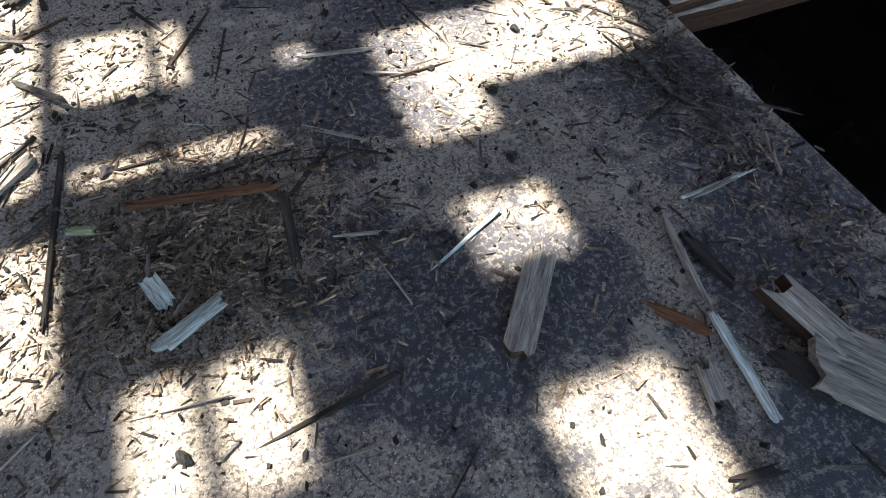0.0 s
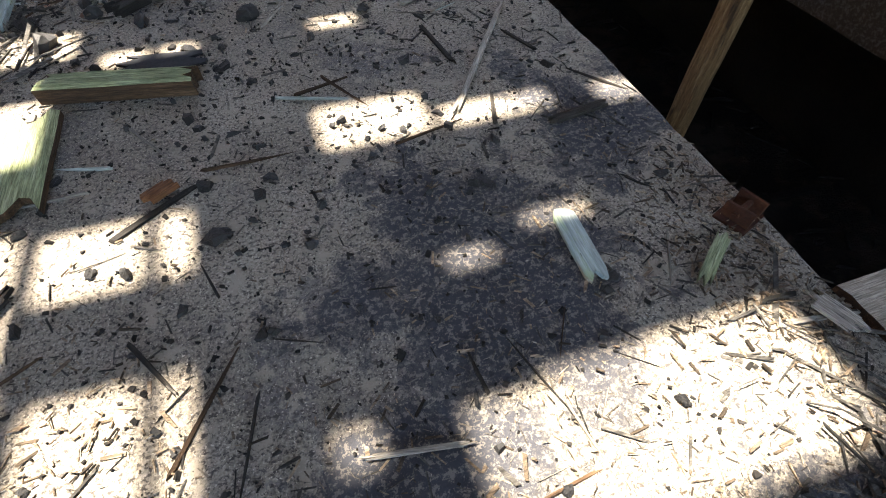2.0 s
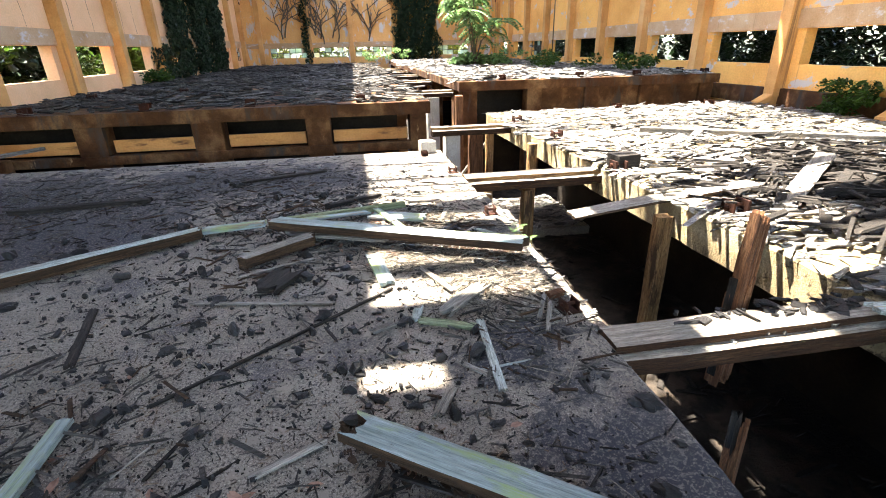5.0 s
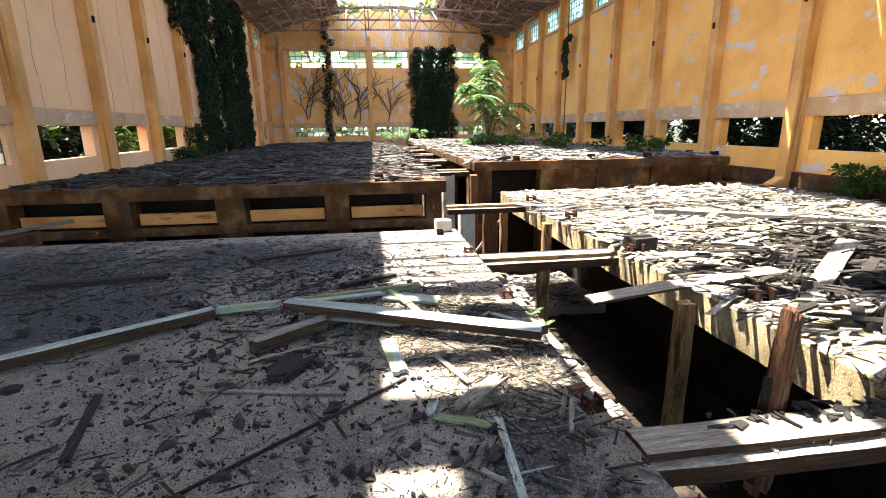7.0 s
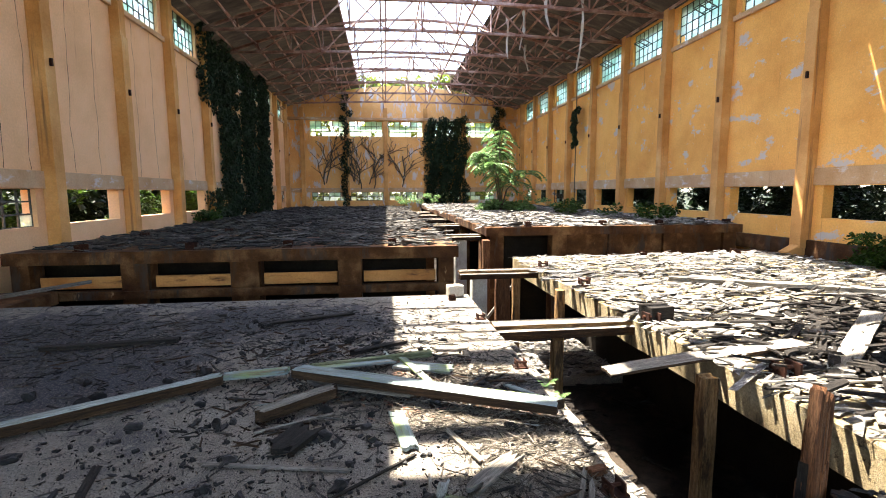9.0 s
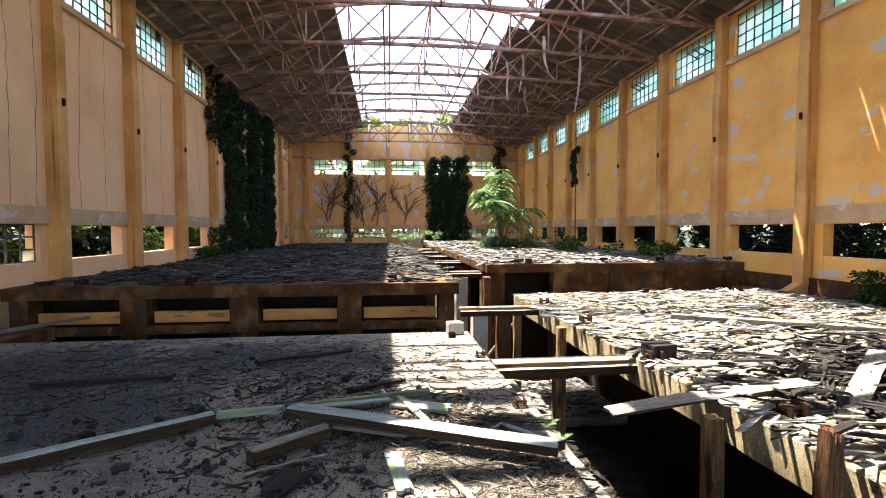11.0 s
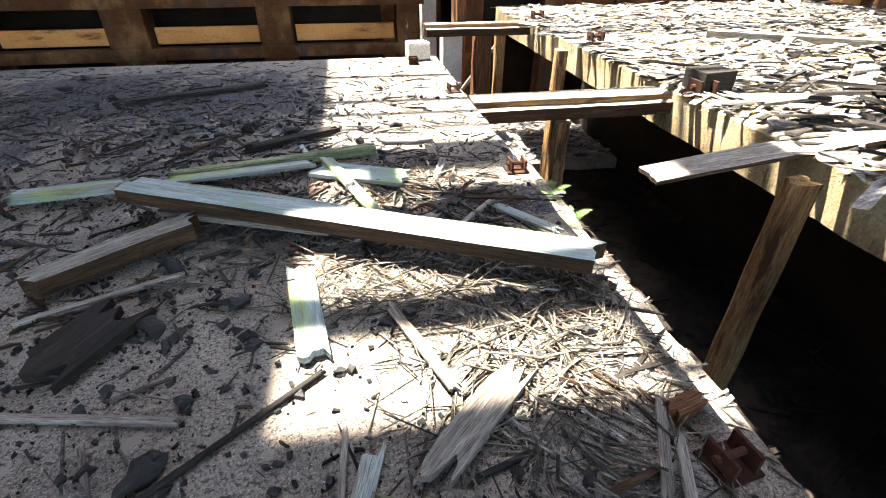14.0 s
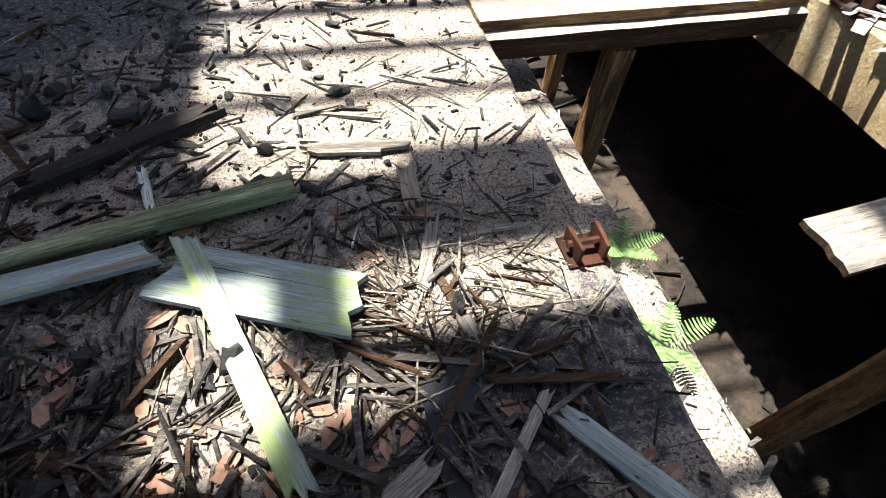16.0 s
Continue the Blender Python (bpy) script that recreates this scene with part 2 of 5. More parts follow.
painted_wood = surface("faded_painted_board", [(0.3, (0.16, 0.20, 0.19)), (0.5, (0.28, 0.335, 0.32)), (0.72, (0.42, 0.475, 0.455))], 3.0, 26, 0.85, 0.9, 0.008, (0.5, 9, 9), vary=0.15, speck=0.32,
                       overlays=[(3.0, 0.52, 0.63, (0.25, 0.32, 0.13), (0.5, 2, 2)), (3.4, 0.57, 0.66, (0.20, 0.155, 0.10), (0.5, 4, 4)), (8, 0.56, 0.66, (0.26, 0.29, 0.27), (0.1, 9, 9)), (5, 0.630, 0.640, (0.03, 0.03, 0.025), (0.10, 11, 11)), (11, 0.66, 0.69, (0.06, 0.055, 0.045), (0.8, 10, 10)), (14, 0.70, 0.72, (0.05, 0.045, 0.04), (1, 1.5, 1.5))])
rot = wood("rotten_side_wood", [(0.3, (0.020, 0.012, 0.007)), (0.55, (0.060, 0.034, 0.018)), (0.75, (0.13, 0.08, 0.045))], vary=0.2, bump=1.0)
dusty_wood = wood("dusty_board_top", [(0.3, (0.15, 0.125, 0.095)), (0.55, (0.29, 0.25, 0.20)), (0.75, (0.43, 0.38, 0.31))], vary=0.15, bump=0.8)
# dark reddish timber for the sides of the cross beams
beam_side = wood("dark_reddish_timber", [(0.3, (0.020, 0.008, 0.004)), (0.55, (0.050, 0.022, 0.009)), (0.75, (0.14, 0.072, 0.032))], [(3, 0.56, 0.66, (0.025, 0.016, 0.009), (1, 7, 7)), (4, 0.62, 0.70, (0.10, 0.10, 0.04), (1, 4, 4))], 0.2, bump=1.0)
charcoal = surface("charcoal", [(0.3, (0.006, 0.006, 0.0065)), (0.7, (0.032, 0.030, 0.029))], 8, 60, 0.55, 0.9, 0.006, vary=0.4)
grit = surface("dark_grit", [(0.3, (0.006, 0.0055, 0.005)), (0.7, (0.025, 0.022, 0.02))], 8, 60, 0.9, 0.4, 0.003, vary=0.7, island=True)
tar = surface("tar_felt", [(0.3, (0.006, 0.0065, 0.009)), (0.7, (0.018, 0.019, 0.024))], 6, 70, 0.75, 0.5, 0.003)
bark = surface("bark", [(0.3, (0.06, 0.045, 0.03)), (0.7, (0.17, 0.13, 0.09))], 4, 30, 0.95, 0.8, 0.01)
dead_leaf = surface("dead_leaf", [(0.3, (0.14, 0.07, 0.045)), (0.7, (0.34, 0.21, 0.15))], 8, 40, 0.8, 0.3, 0.003, vary=0.5)


def leaf_material(name, cols, trans=0.3):
    mat = surface(name, cols, 3.0, 30, 0.55, 0.0, vary=0.5, speck=0.2, island=True)
    nt = mat.node_tree
    b = nt.nodes["Principled BSDF"]
    t = nt.nodes.new("ShaderNodeBsdfTranslucent")
    nt.links.new(b.inputs["Base Color"].links[0].from_socket, t.inputs["Color"])
    m = nt.nodes.new("ShaderNodeMixShader")
    m.inputs[0].default_value = trans
    out = [n for n in nt.nodes if n.type == "OUTPUT_MATERIAL"][0]
    nt.links.new(b.outputs[0], m.inputs[1])
    nt.links.new(t.outputs[0], m.inputs[2])
    nt.links.new(m.outputs[0], out.inputs[0])
    return mat


leaf_green = leaf_material("fresh_leaf", [(0.3, (0.075, 0.17, 0.045)), (0.7, (0.20, 0.32, 0.12))], 0.4)
# lighter leaf copy with the sunlight on the far foliage in its colour
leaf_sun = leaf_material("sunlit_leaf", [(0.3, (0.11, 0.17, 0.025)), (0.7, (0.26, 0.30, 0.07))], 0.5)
# ivy green; on the hedges its darkness stands for shade outside the windows
leaf_dark = leaf_material("ivy_and_shaded_leaf", [(0.3, (0.008, 0.020, 0.008)), (0.7, (0.024, 0.045, 0.018))], 0.1)
leaf_out = leaf_material("woodland_leaf", [(0.3, (0.018, 0.05, 0.006)), (0.7, (0.06, 0.11, 0.016))], 0.35)


def glass_material():
    mat = bpy.data.materials.new("frosted_window_glass")
    mat.use_nodes = True
    nt = mat.node_tree
    b = nt.nodes["Principled BSDF"]
    tc = nt.nodes.new("ShaderNodeTexCoord")
    n = noise_node(nt, tc.outputs["Object"], 0.9, 4.0)
    r = ramp(nt.nodes, [(0.35, (0.52, 0.72, 0.58)), (0.6, (0.86, 0.94, 0.86))])
    nt.links.new(n.outputs[0], r.inputs[0])
    nt.links.new(r.outputs[0], b.inputs["Base Color"])
    b.inputs["Roughness"].default_value = 0.35
    t = nt.nodes.new("ShaderNodeBsdfTranslucent")
    nt.links.new(r.outputs[0], t.inputs["Color"])
    tr = nt.nodes.new("ShaderNodeBsdfTransparent")
    nt.links.new(r.outputs[0], tr.inputs["Color"])
    m1, m2 = nt.nodes.new("ShaderNodeMixShader"), nt.nodes.new("ShaderNodeMixShader")
    m1.inputs[0].default_value, m2.inputs[0].default_value = 0.5, 0.15
    nt.links.new(t.outputs[0], m1.inputs[1])
    nt.links.new(tr.outputs[0], m1.inputs[2])
    nt.links.new(m1.outputs[0], m2.inputs[1])
    nt.links.new(b.outputs[0], m2.inputs[2])
    out = [q for q in nt.nodes if q.type == "OUTPUT_MATERIAL"][0]
    nt.links.new(m2.outputs[0], out.inputs[0])
    return mat


glass = glass_material()

# ---- building helpers ----
rng = random.Random(7)


def mesh_of(bm, name, material):
    me = bpy.data.meshes.new(name)
    bm.to_mesh(me)
    bm.free()
    me.materials.append(material)
    return me


def part(name, bm, material, parent=None, label="", at=None):
    ob = new(name, mesh_of(bm, name, material))
    if at is not None:
        ob.matrix_basis = at
    if parent is not None:
        ob.parent = parent
    return tagged(ob, label=label)


def box(bm, x0, x1, y0, y1, z0, z1, bevel=0.0):
    before = set(bm.faces)
    m = Matrix.LocRotScale(((x0 + x1) / 2, (y0 + y1) / 2, (z0 + z1) / 2), None, (x1 - x0, y1 - y0, z1 - z0))
    vs = bmesh.ops.create_cube(bm, size=1.0, matrix=m)["verts"]
    if bevel:
        es = list({e for v in vs for e in v.link_edges})
        bmesh.ops.bevel(bm, geom=es, offset=bevel, segments=2, affect="EDGES", profile=0.6)
    return [f for f in bm.faces if f not in before]


def boxed(*a, bevel=0.0):
    bm = bmesh.new()
    box(bm, *a, bevel=bevel)
    return bm


def structure(name, bm, material, label, category):
    return tagged(part(name, bm, material), label, category, kind="structure")


def holder(name, label, category, group="", kind="", at=None):
    e = new(name)
    e.empty_display_size = 0.1
    if at is not None:
        e.matrix_basis = at
    return tagged(e, label, category, group, kind)


def roughen(bm, size, amount, seed):
    for v in bm.verts:
        n = noise.noise_vector(v.co * size + Vector((seed * 3.1, seed * 1.7, seed)))
        v.co += n * amount


def bar(bm, a, b, w, d=None):
    """A straight bar of section w x d between two points."""
    a, b = Vector(a), Vector(b)
    d = d or w
    q = (b - a).to_track_quat("X", "Z").to_matrix().to_4x4()
    m = Matrix.Translation((a + b) / 2) @ q @ Matrix.Diagonal(((b - a).length, w, d, 1))
    bmesh.ops.create_cube(bm, size=1.0, matrix=m)

# ---- the hall ----
X_LEFT, X_RIGHT, Y_BACK, Y_FAR = -7.5, 11.22, -7.0, 44.4
X_MID, BAY = 1.87, 3.33
L_PIL, R_PIL = 16.1, 15.52            # a pilaster's middle on either side
EDGE_L, EDGE_R = 1.53, 3.37           # the two lips of the long pit


def roof_z(x):
    return 10.45 - 0.0215 * (x - X_MID) ** 2


def long_slab(name, x0, x1, y0, y1, top, thick, material, label):
    """A cast slab with chipped, wavering edges."""
    bm = bmesh.new()
    xs = [x0, x0 + 0.02] + [x0 + (x1 - x0) * i / 6 for i in range(1, 6)] + [x1 - 0.02, x1]
    n = max(4, int((y1 - y0) / 0.12))
    ys = [y0 + (y1 - y0) * i / n for i in range(n + 1)]
    grid = {}
    for i, x in enumerate(xs):
        for j, y in enumerate(ys):
            w = noise.noise(Vector((x0 + 5, y * 3.0, top))) * 0.018 + noise.noise(Vector((x1, y * 11.0, top + 3))) * 0.009
            dx = w if i in (0, 1) else (-w if i >= len(xs) - 2 else 0)
            dz = -0.012 - abs(w) * 0.4 if i in (0, len(xs) - 1) else 0
            grid[i, j] = bm.verts.new((x + dx, y, top + dz))
    for i in range(len(xs) - 1):
        for j in range(len(ys) - 1):
            bm.faces.new((grid[i, j], grid[i + 1, j], grid[i + 1, j + 1], grid[i, j + 1]))
    rim = [e for e in bm.edges if e.is_boundary]
    ext = bmesh.ops.extrude_edge_only(bm, edges=rim)["geom"]
    for v in (g for g in ext if isinstance(g, bmesh.types.BMVert)):
        v.co.z = top - thick
    bmesh.ops.holes_fill(bm, edges=[e for e in bm.edges if e.is_boundary], sides=0)
    bmesh.ops.recalc_face_normals(bm, faces=bm.faces)
    return structure(name, bm, material, label, "floor slab")


long_slab("floor_walkway", -6.3, EDGE_L, -6.5, 11.9, 0.0, 0.25, concrete, "grey concrete deck, burnt and strewn with charred wood")
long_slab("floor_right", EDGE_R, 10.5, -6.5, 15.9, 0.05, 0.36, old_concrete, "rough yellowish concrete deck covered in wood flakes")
long_slab("floor_far_left", -7.3, 1.72, 14.25, 44.0, 0.56, 0.25, block_concrete, "raised stained concrete deck beyond the trench")
long_slab("floor_far_right", 2.95, 10.75, 17.2, 44.0, 0.72, 0.24, block_concrete, "raised stained concrete deck with wood debris")
long_slab("floor_pit_ledge", 1.1, 1.86, 6.45, 10.5, -0.30, 0.22, concrete, "pale dusty concrete ledge just below the deck edge")
long_slab("floor_pit_lower", 1.5, 5.3, 13.7, 16.2, -2.3, 0.21, concrete, "sunken concrete floor covered in wood flakes")
structure("ground_pit", boxed(-12, 16, -9, 46, -2.7, -2.5), pit_floor_mat, "rubble floor of the deep pit, its shade painted in", "pit floor")
# walls that hold the decks up, inside the pit; their shade is painted dark
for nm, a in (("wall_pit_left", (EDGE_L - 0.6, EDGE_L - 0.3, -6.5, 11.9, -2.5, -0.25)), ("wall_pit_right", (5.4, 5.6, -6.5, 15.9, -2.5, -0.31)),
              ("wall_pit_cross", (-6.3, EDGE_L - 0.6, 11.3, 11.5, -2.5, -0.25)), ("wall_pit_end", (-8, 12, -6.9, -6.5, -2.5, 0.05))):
    structure(nm, boxed(*a), shade_dark, "concrete wall under the deck, painted as dark as its shade", "wall")


def pier(x0, x1, y0, y1, z0, z1, group):
    bm = boxed(x0, x1, y0, y1, z0, z1, bevel=0.015)
    roughen(bm, 4, 0.014, x0 + y0)
    return tagged(part("pier", bm, block_concrete), "short stained concrete pier under the raised deck", "pier", group)


for a, b in ((-7.2, -6.85), (-5.16, -4.65), (-3.05, -2.48), (-0.86, -0.37), (1.28, 1.62)):
    pier(a, b, 14.3, 14.75, -2.5, 0.31, "piers of the left deck")
for a in (3.05, 4.9, 6.6, 8.3, 10.2):
    pier(a, a + 0.42, 17.27, 17.7, -2.5, 0.48, "piers of the right deck")
for k in range(7):
    y = 18.3 + 4.08 * k
    pier(1.2, 1.6, y, y + 0.4, -2.5, 0.31, "piers of the left deck")
    pier(3.02, 3.4, y, y + 0.4, -2.5, 0.48, "piers of the right deck")
# back walls under the raised decks, coloured as dark as the shade there
structure("wall_left_deck", boxed(-7.3, 1.1, 15.4, 15.6, -2.5, 0.31), shade_dark, "back wall under the raised deck, its shade painted dark", "wall")
structure("wall_right_deck", boxed(3.6, 10.7, 18.4, 18.6, -2.5, 0.48), shade_dark, "back wall under the raised deck, its shade painted dark", "wall")
structure("wall_right_panel", boxed(5.0, 10.6, 17.38, 17.5, -0.3, 0.48), block_concrete, "stained brown infill wall below the raised deck", "wall")
structure("trim_left_ledge", boxed(-7.25, 1.62, 14.27, 14.5, -0.42, -0.25, bevel=0.012), block_concrete, "stained concrete ledge along the trench", "ledge")
for a, b in ((-6.8, -5.2), (-4.6, -3.1), (-2.43, -0.9), (-0.33, 1.24)):
    tagged(part("board", boxed(a, b, 14.5, 14.56, -0.22, 0.02, bevel=0.006), band_orange), "bright orange painted board between concrete piers", "board", "orange boards")


def wall_with_openings(name, x0, x1, spans, material, label):
    """A long side wall cut by a low and a high row of windows."""
    bm = bmesh.new()
    zs = [-2.5, 1.0, 1.83, 7.15, 8.5]
    top = 8.62
    box(bm, x0, x1, Y_BACK, Y_FAR, zs[0], zs[1])
    box(bm, x0, x1, Y_BACK, Y_FAR, zs[2], zs[3])
    box(bm, x0, x1, Y_BACK, Y_FAR, zs[4], top)
    last = Y_BACK
    for a, b in list(spans) + [(Y_FAR, Y_FAR)]:
        if a > last:
            box(bm, x0, x1, last, a, zs[1], zs[2])
            box(bm, x0, x1, last, a, zs[3], zs[4])
        last = b
    return structure(name, bm, material, label, "wall")


def bays(mid):
    k0 = int((Y_BACK + 1 - mid) // BAY)
    mids = [mid + BAY * k for k in range(k0, 20) if Y_BACK < mid + BAY * k < Y_FAR - 0.3]
    return mids, [(m + 0.5, m + BAY - 0.42) for m in mids if m + BAY < Y_FAR + 0.5]


left_mids, left_spans = bays(L_PIL)
right_mids, right_spans = bays(R_PIL)
wall_with_openings("wall_left", X_LEFT - 0.3, X_LEFT, left_spans, plaster_left, "tall peach painted plaster wall with cracks")
wall_with_openings("wall_right", X_RIGHT, X_RIGHT + 0.3, right_spans, plaster_right, "tall orange plaster wall with flaking paint")


def pilaster(side, y):
    bm = bmesh.new()
    x0, x1 = (X_LEFT, X_LEFT + 0.3) if side < 0 else (X_RIGHT - 0.3, X_RIGHT)
    box(bm, x0, x1, y - 0.17, y + 0.17, 0.2, 6.2, bevel=0.012)
    box(bm, x0 + (0 if side < 0 else 0.03), x1 - (0.03 if side < 0 else 0), y - 0.16, y + 0.16, 6.2, 8.6, bevel=0.01)
    foot = boxed(x0 - (0.0 if side < 0 else 0.35), x1 + (0.35 if side < 0 else 0.0), y - 0.15, y + 0.15, -0.4, 0.42, bevel=0.05)
    h = tagged(part("pilaster", bm, pilaster_paint), "ochre painted concrete pilaster with streaked, chipped edges", "pilaster", "wall pilasters", kind="structure")
    hook = boxed(x1 if side < 0 else x0 - 0.06, x1 + 0.06 if side < 0 else x0, y - 0.03, y + 0.03, 4.55, 4.72, bevel=0.008)
    part("hook", hook, rust, h, "small rusted iron hook")
    for v in foot.verts:
        inner = v.co.x > x1 + 0.1 if side < 0 else v.co.x < x0 - 0.1
        if inner and v.co.z > 0.2:
            v.co.z -= 0.3
    part("foot", foot, pilaster_paint, h)


for m in left_mids:
    pilaster(-1, m)
for m in right_mids:
    pilaster(1, m)
structure("trim_band_left", boxed(X_LEFT, X_LEFT + 0.06, Y_BACK, Y_FAR, 1.835, 2.23, bevel=0.01), sill_paint, "weathered projecting band above the low windows", "band")
structure("trim_band_right", boxed(X_RIGHT - 0.06, X_RIGHT, Y_BACK, Y_FAR, 1.84, 2.28, bevel=0.01), sill_paint, "weathered flaking band above the low windows", "band")
structure("trim_sill_left", boxed(X_LEFT, X_LEFT + 0.1, Y_BACK, Y_FAR, 6.98, 7.14, bevel=0.01), sill_paint, "thin projecting sill under the high windows", "sill")
structure("trim_sill_right", boxed(X_RIGHT - 0.1, X_RIGHT, Y_BACK, Y_FAR, 6.98, 7.14, bevel=0.01), sill_paint, "thin projecting sill under the high windows", "sill")
structure("floor_left_walk", boxed(X_LEFT, -6.3, Y_BACK, 14.2, -0.45, -0.2), block_concrete, "narrow stained concrete walk along the wall", "walk")
structure("floor_right_walk", boxed(10.5, X_RIGHT, Y_BACK, 17.2, -0.3, -0.02), block_concrete, "narrow shaded concrete walk along the wall", "walk")
structure("trim_plinth_right", boxed(X_RIGHT - 0.12, X_RIGHT, Y_BACK, Y_FAR, -0.02, 0.42, bevel=0.02), block_concrete, "stained concrete plinth at the foot of the wall", "plinth")


def grid_window(name, side, y0, y1, z0, z1, cols, rows, label, broken):
    """A steel window of small panes; broken panes are left out, some vents hang open."""
    x = X_LEFT - 0.12 if side < 0 else X_RIGHT + 0.12
    h = holder(name, label, "window", "hall windows", kind="structure")
    bm = bmesh.new()
    t = 0.018
    for i in range(cols + 1):
        y = y0 + (y1 - y0) * i / cols
        box(bm, x - 0.02, x + 0.02, y - t, y + t, z0, z1)
    for j in range(rows + 1):
        z = z0 + (z1 - z0) * j / rows
        box(bm, x - 0.019, x + 0.019, y0, y1, z - t, z + t)
    part("frame", bm, mullion, h)
    dy, dz = (y1 - y0) / cols, (z1 - z0) / rows
    for i in range(cols):
        for j in range(rows):
            if rng.random() < broken:
                continue
            a, b = y0 + i * dy + t, z0 + j * dz + t
            p = part("pane", boxed(x - 0.003, x + 0.003, a, a + dy - 2 * t, b, b + dz - 2 * t), glass, h)
            p.visible_shadow = False
    if rng.random() < 0.5:
        c = rng.randrange(1, cols - 2)
        bm = bmesh.new()
        a, b = y0 + c * dy, y0 + (c + 2) * dy
        out = 0.45 * (1 if side < 0 else -1)
        zc = (z0 + z1) / 2
        for y in (a, (a + b) / 2, b):
            bar(bm, (x - out * 0.4, y, zc - 0.12), (x + out, y, zc + 0.16), 0.03)
        for f in (-0.4, 0.3, 1.0):
            zz = zc - 0.12 + 0.28 * (f + 0.4) / 1.4
            bar(bm, (x + out * f, a, zz), (x + out * f, b, zz), 0.03)
        part("vent", bm, mullion, h, "open steel vent sash")


n_win = 0
for side, spans in ((-1, left_spans), (1, right_spans)):
    for k, (a, b) in enumerate(spans):
        if b < 11:
            continue
        n_win += 1
        near = a < 30
        grid_window("window_%d" % n_win, side, a, b, 7.15, 8.5, 7 if near else 6, 4, "steel window of small frosted greenish panes", 0.06 if side > 0 else 0.25)
        n_win += 1
        open_low = (k * 7 + side) % 3 != 0
        if side < 0 and a < 16.2:
            grid_window("window_%d" % n_win, side, a, b, 1.0, 1.83, 6, 3, "low steel window with most panes broken out", 0.82)
        elif a > 24 and not open_low:
            grid_window("window_%d" % n_win, side, a, b, 1.0, 1.83, 5, 3, "low steel window with broken panes", 0.7)

# far wall
FAR_WINDOWS = [(-5.8, -3.08), (-2.67, -0.02), (0.48, 3.28), (3.76, 6.38), (6.9, 9.37)]
bm = bmesh.new()
zs = (-2.5, 1.05, 1.74, 6.25, 7.45, 8.5)
for z0, z1 in ((zs[0], zs[1]), (zs[2], zs[3]), (zs[4], zs[5])):
    box(bm, X_LEFT - 0.3, X_RIGHT + 0.3, Y_FAR, Y_FAR + 0.3, z0, z1)
last = X_LEFT - 0.3
for a, b in FAR_WINDOWS + [(X_RIGHT + 0.3, 0)]:
    for z0, z1 in ((zs[1], zs[2]), (zs[3], zs[4])):
        box(bm, last, a, Y_FAR, Y_FAR + 0.3, z0, z1)
    last = b
n = 24
ring = [bm.verts.new((X_LEFT - 0.3 + (X_RIGHT - X_LEFT + 0.6) * i / n, Y_FAR, roof_z(X_LEFT + (X_RIGHT - X_LEFT) * i / n) - 0.15)) for i in range(n + 1)]
low = [bm.verts.new((v.co.x, Y_FAR, 8.5)) for v in ring]
back = [bm.verts.new((v.co.x, Y_FAR + 0.3, v.co.z)) for v in ring]
blow = [bm.verts.new((v.co.x, Y_FAR + 0.3, 8.5)) for v in ring]
for i in range(n):
    bm.faces.new((low[i], low[i + 1], ring[i + 1], ring[i]))
    bm.faces.new((blow[i + 1], blow[i], back[i], back[i + 1]))
    bm.faces.new((ring[i], ring[i + 1], back[i + 1], back[i]))
plaster_far = surface("peeling_end_plaster", [(0.3, (0.66, 0.32, 0.10)), (0.55, (0.78, 0.42, 0.15)), (0.75, (0.83, 0.48, 0.2))], 0.5, 22, 0.9, 0.3, 0.005, speck=0.12,
                      overlays=[(1.1, 0.545, 0.58, (0.56, 0.50, 0.46), (1.8, 1, 0.7)), (5.0, 0.62, 0.66, (0.60, 0.54, 0.48), (1, 1, 1)), (1.5, 0.62, 0.74, (0.26, 0.13, 0.05), (4, 4, 0.25))])
structure("wall_far", bm, plaster_far, "orange plaster end wall with peeling paint and a curved gable", "wall")
for x in (-6.4, -2.87, 0.23, 3.52, 6.64, 9.9):
    structure("trim_far_pilaster", boxed(x - 0.16, x + 0.16, Y_FAR - 0.25, Y_FAR, -0.2, 8.5, bevel=0.012), pilaster_paint, "ochre painted pilaster on the end wall", "pilaster")
structure("trim_far_cornice", boxed(X_LEFT, X_RIGHT, Y_FAR - 0.28, Y_FAR, 7.5, 7.72, bevel=0.02), sill_paint, "projecting cornice on the end wall", "cornice")
structure("trim_far_band", boxed(X_LEFT, X_RIGHT, Y_FAR - 0.06, Y_FAR, 1.745, 2.1, bevel=0.01), sill_paint, "weathered band on the end wall", "band")
# unseen end wall; its wide gap is added to let sky light in
bm = bmesh.new()
box(bm, X_LEFT - 0.3, X_LEFT + 1.6, Y_BACK - 0.3, Y_BACK, -2.5, 8.6)
box(bm, X_RIGHT - 1.6, X_RIGHT + 0.3, Y_BACK - 0.3, Y_BACK, -2.5, 8.6)
box(bm, X_LEFT + 1.6, X_RIGHT - 1.6, Y_BACK - 0.3, Y_BACK, 8.1, 8.6)
box(bm, X_LEFT + 1.6, X_RIGHT - 1.6, Y_BACK - 0.3, Y_BACK, -2.5, 0.0)
structure("wall_back", bm, plaster_left, "unseen plain plaster end wall with a gap added for light", "wall")


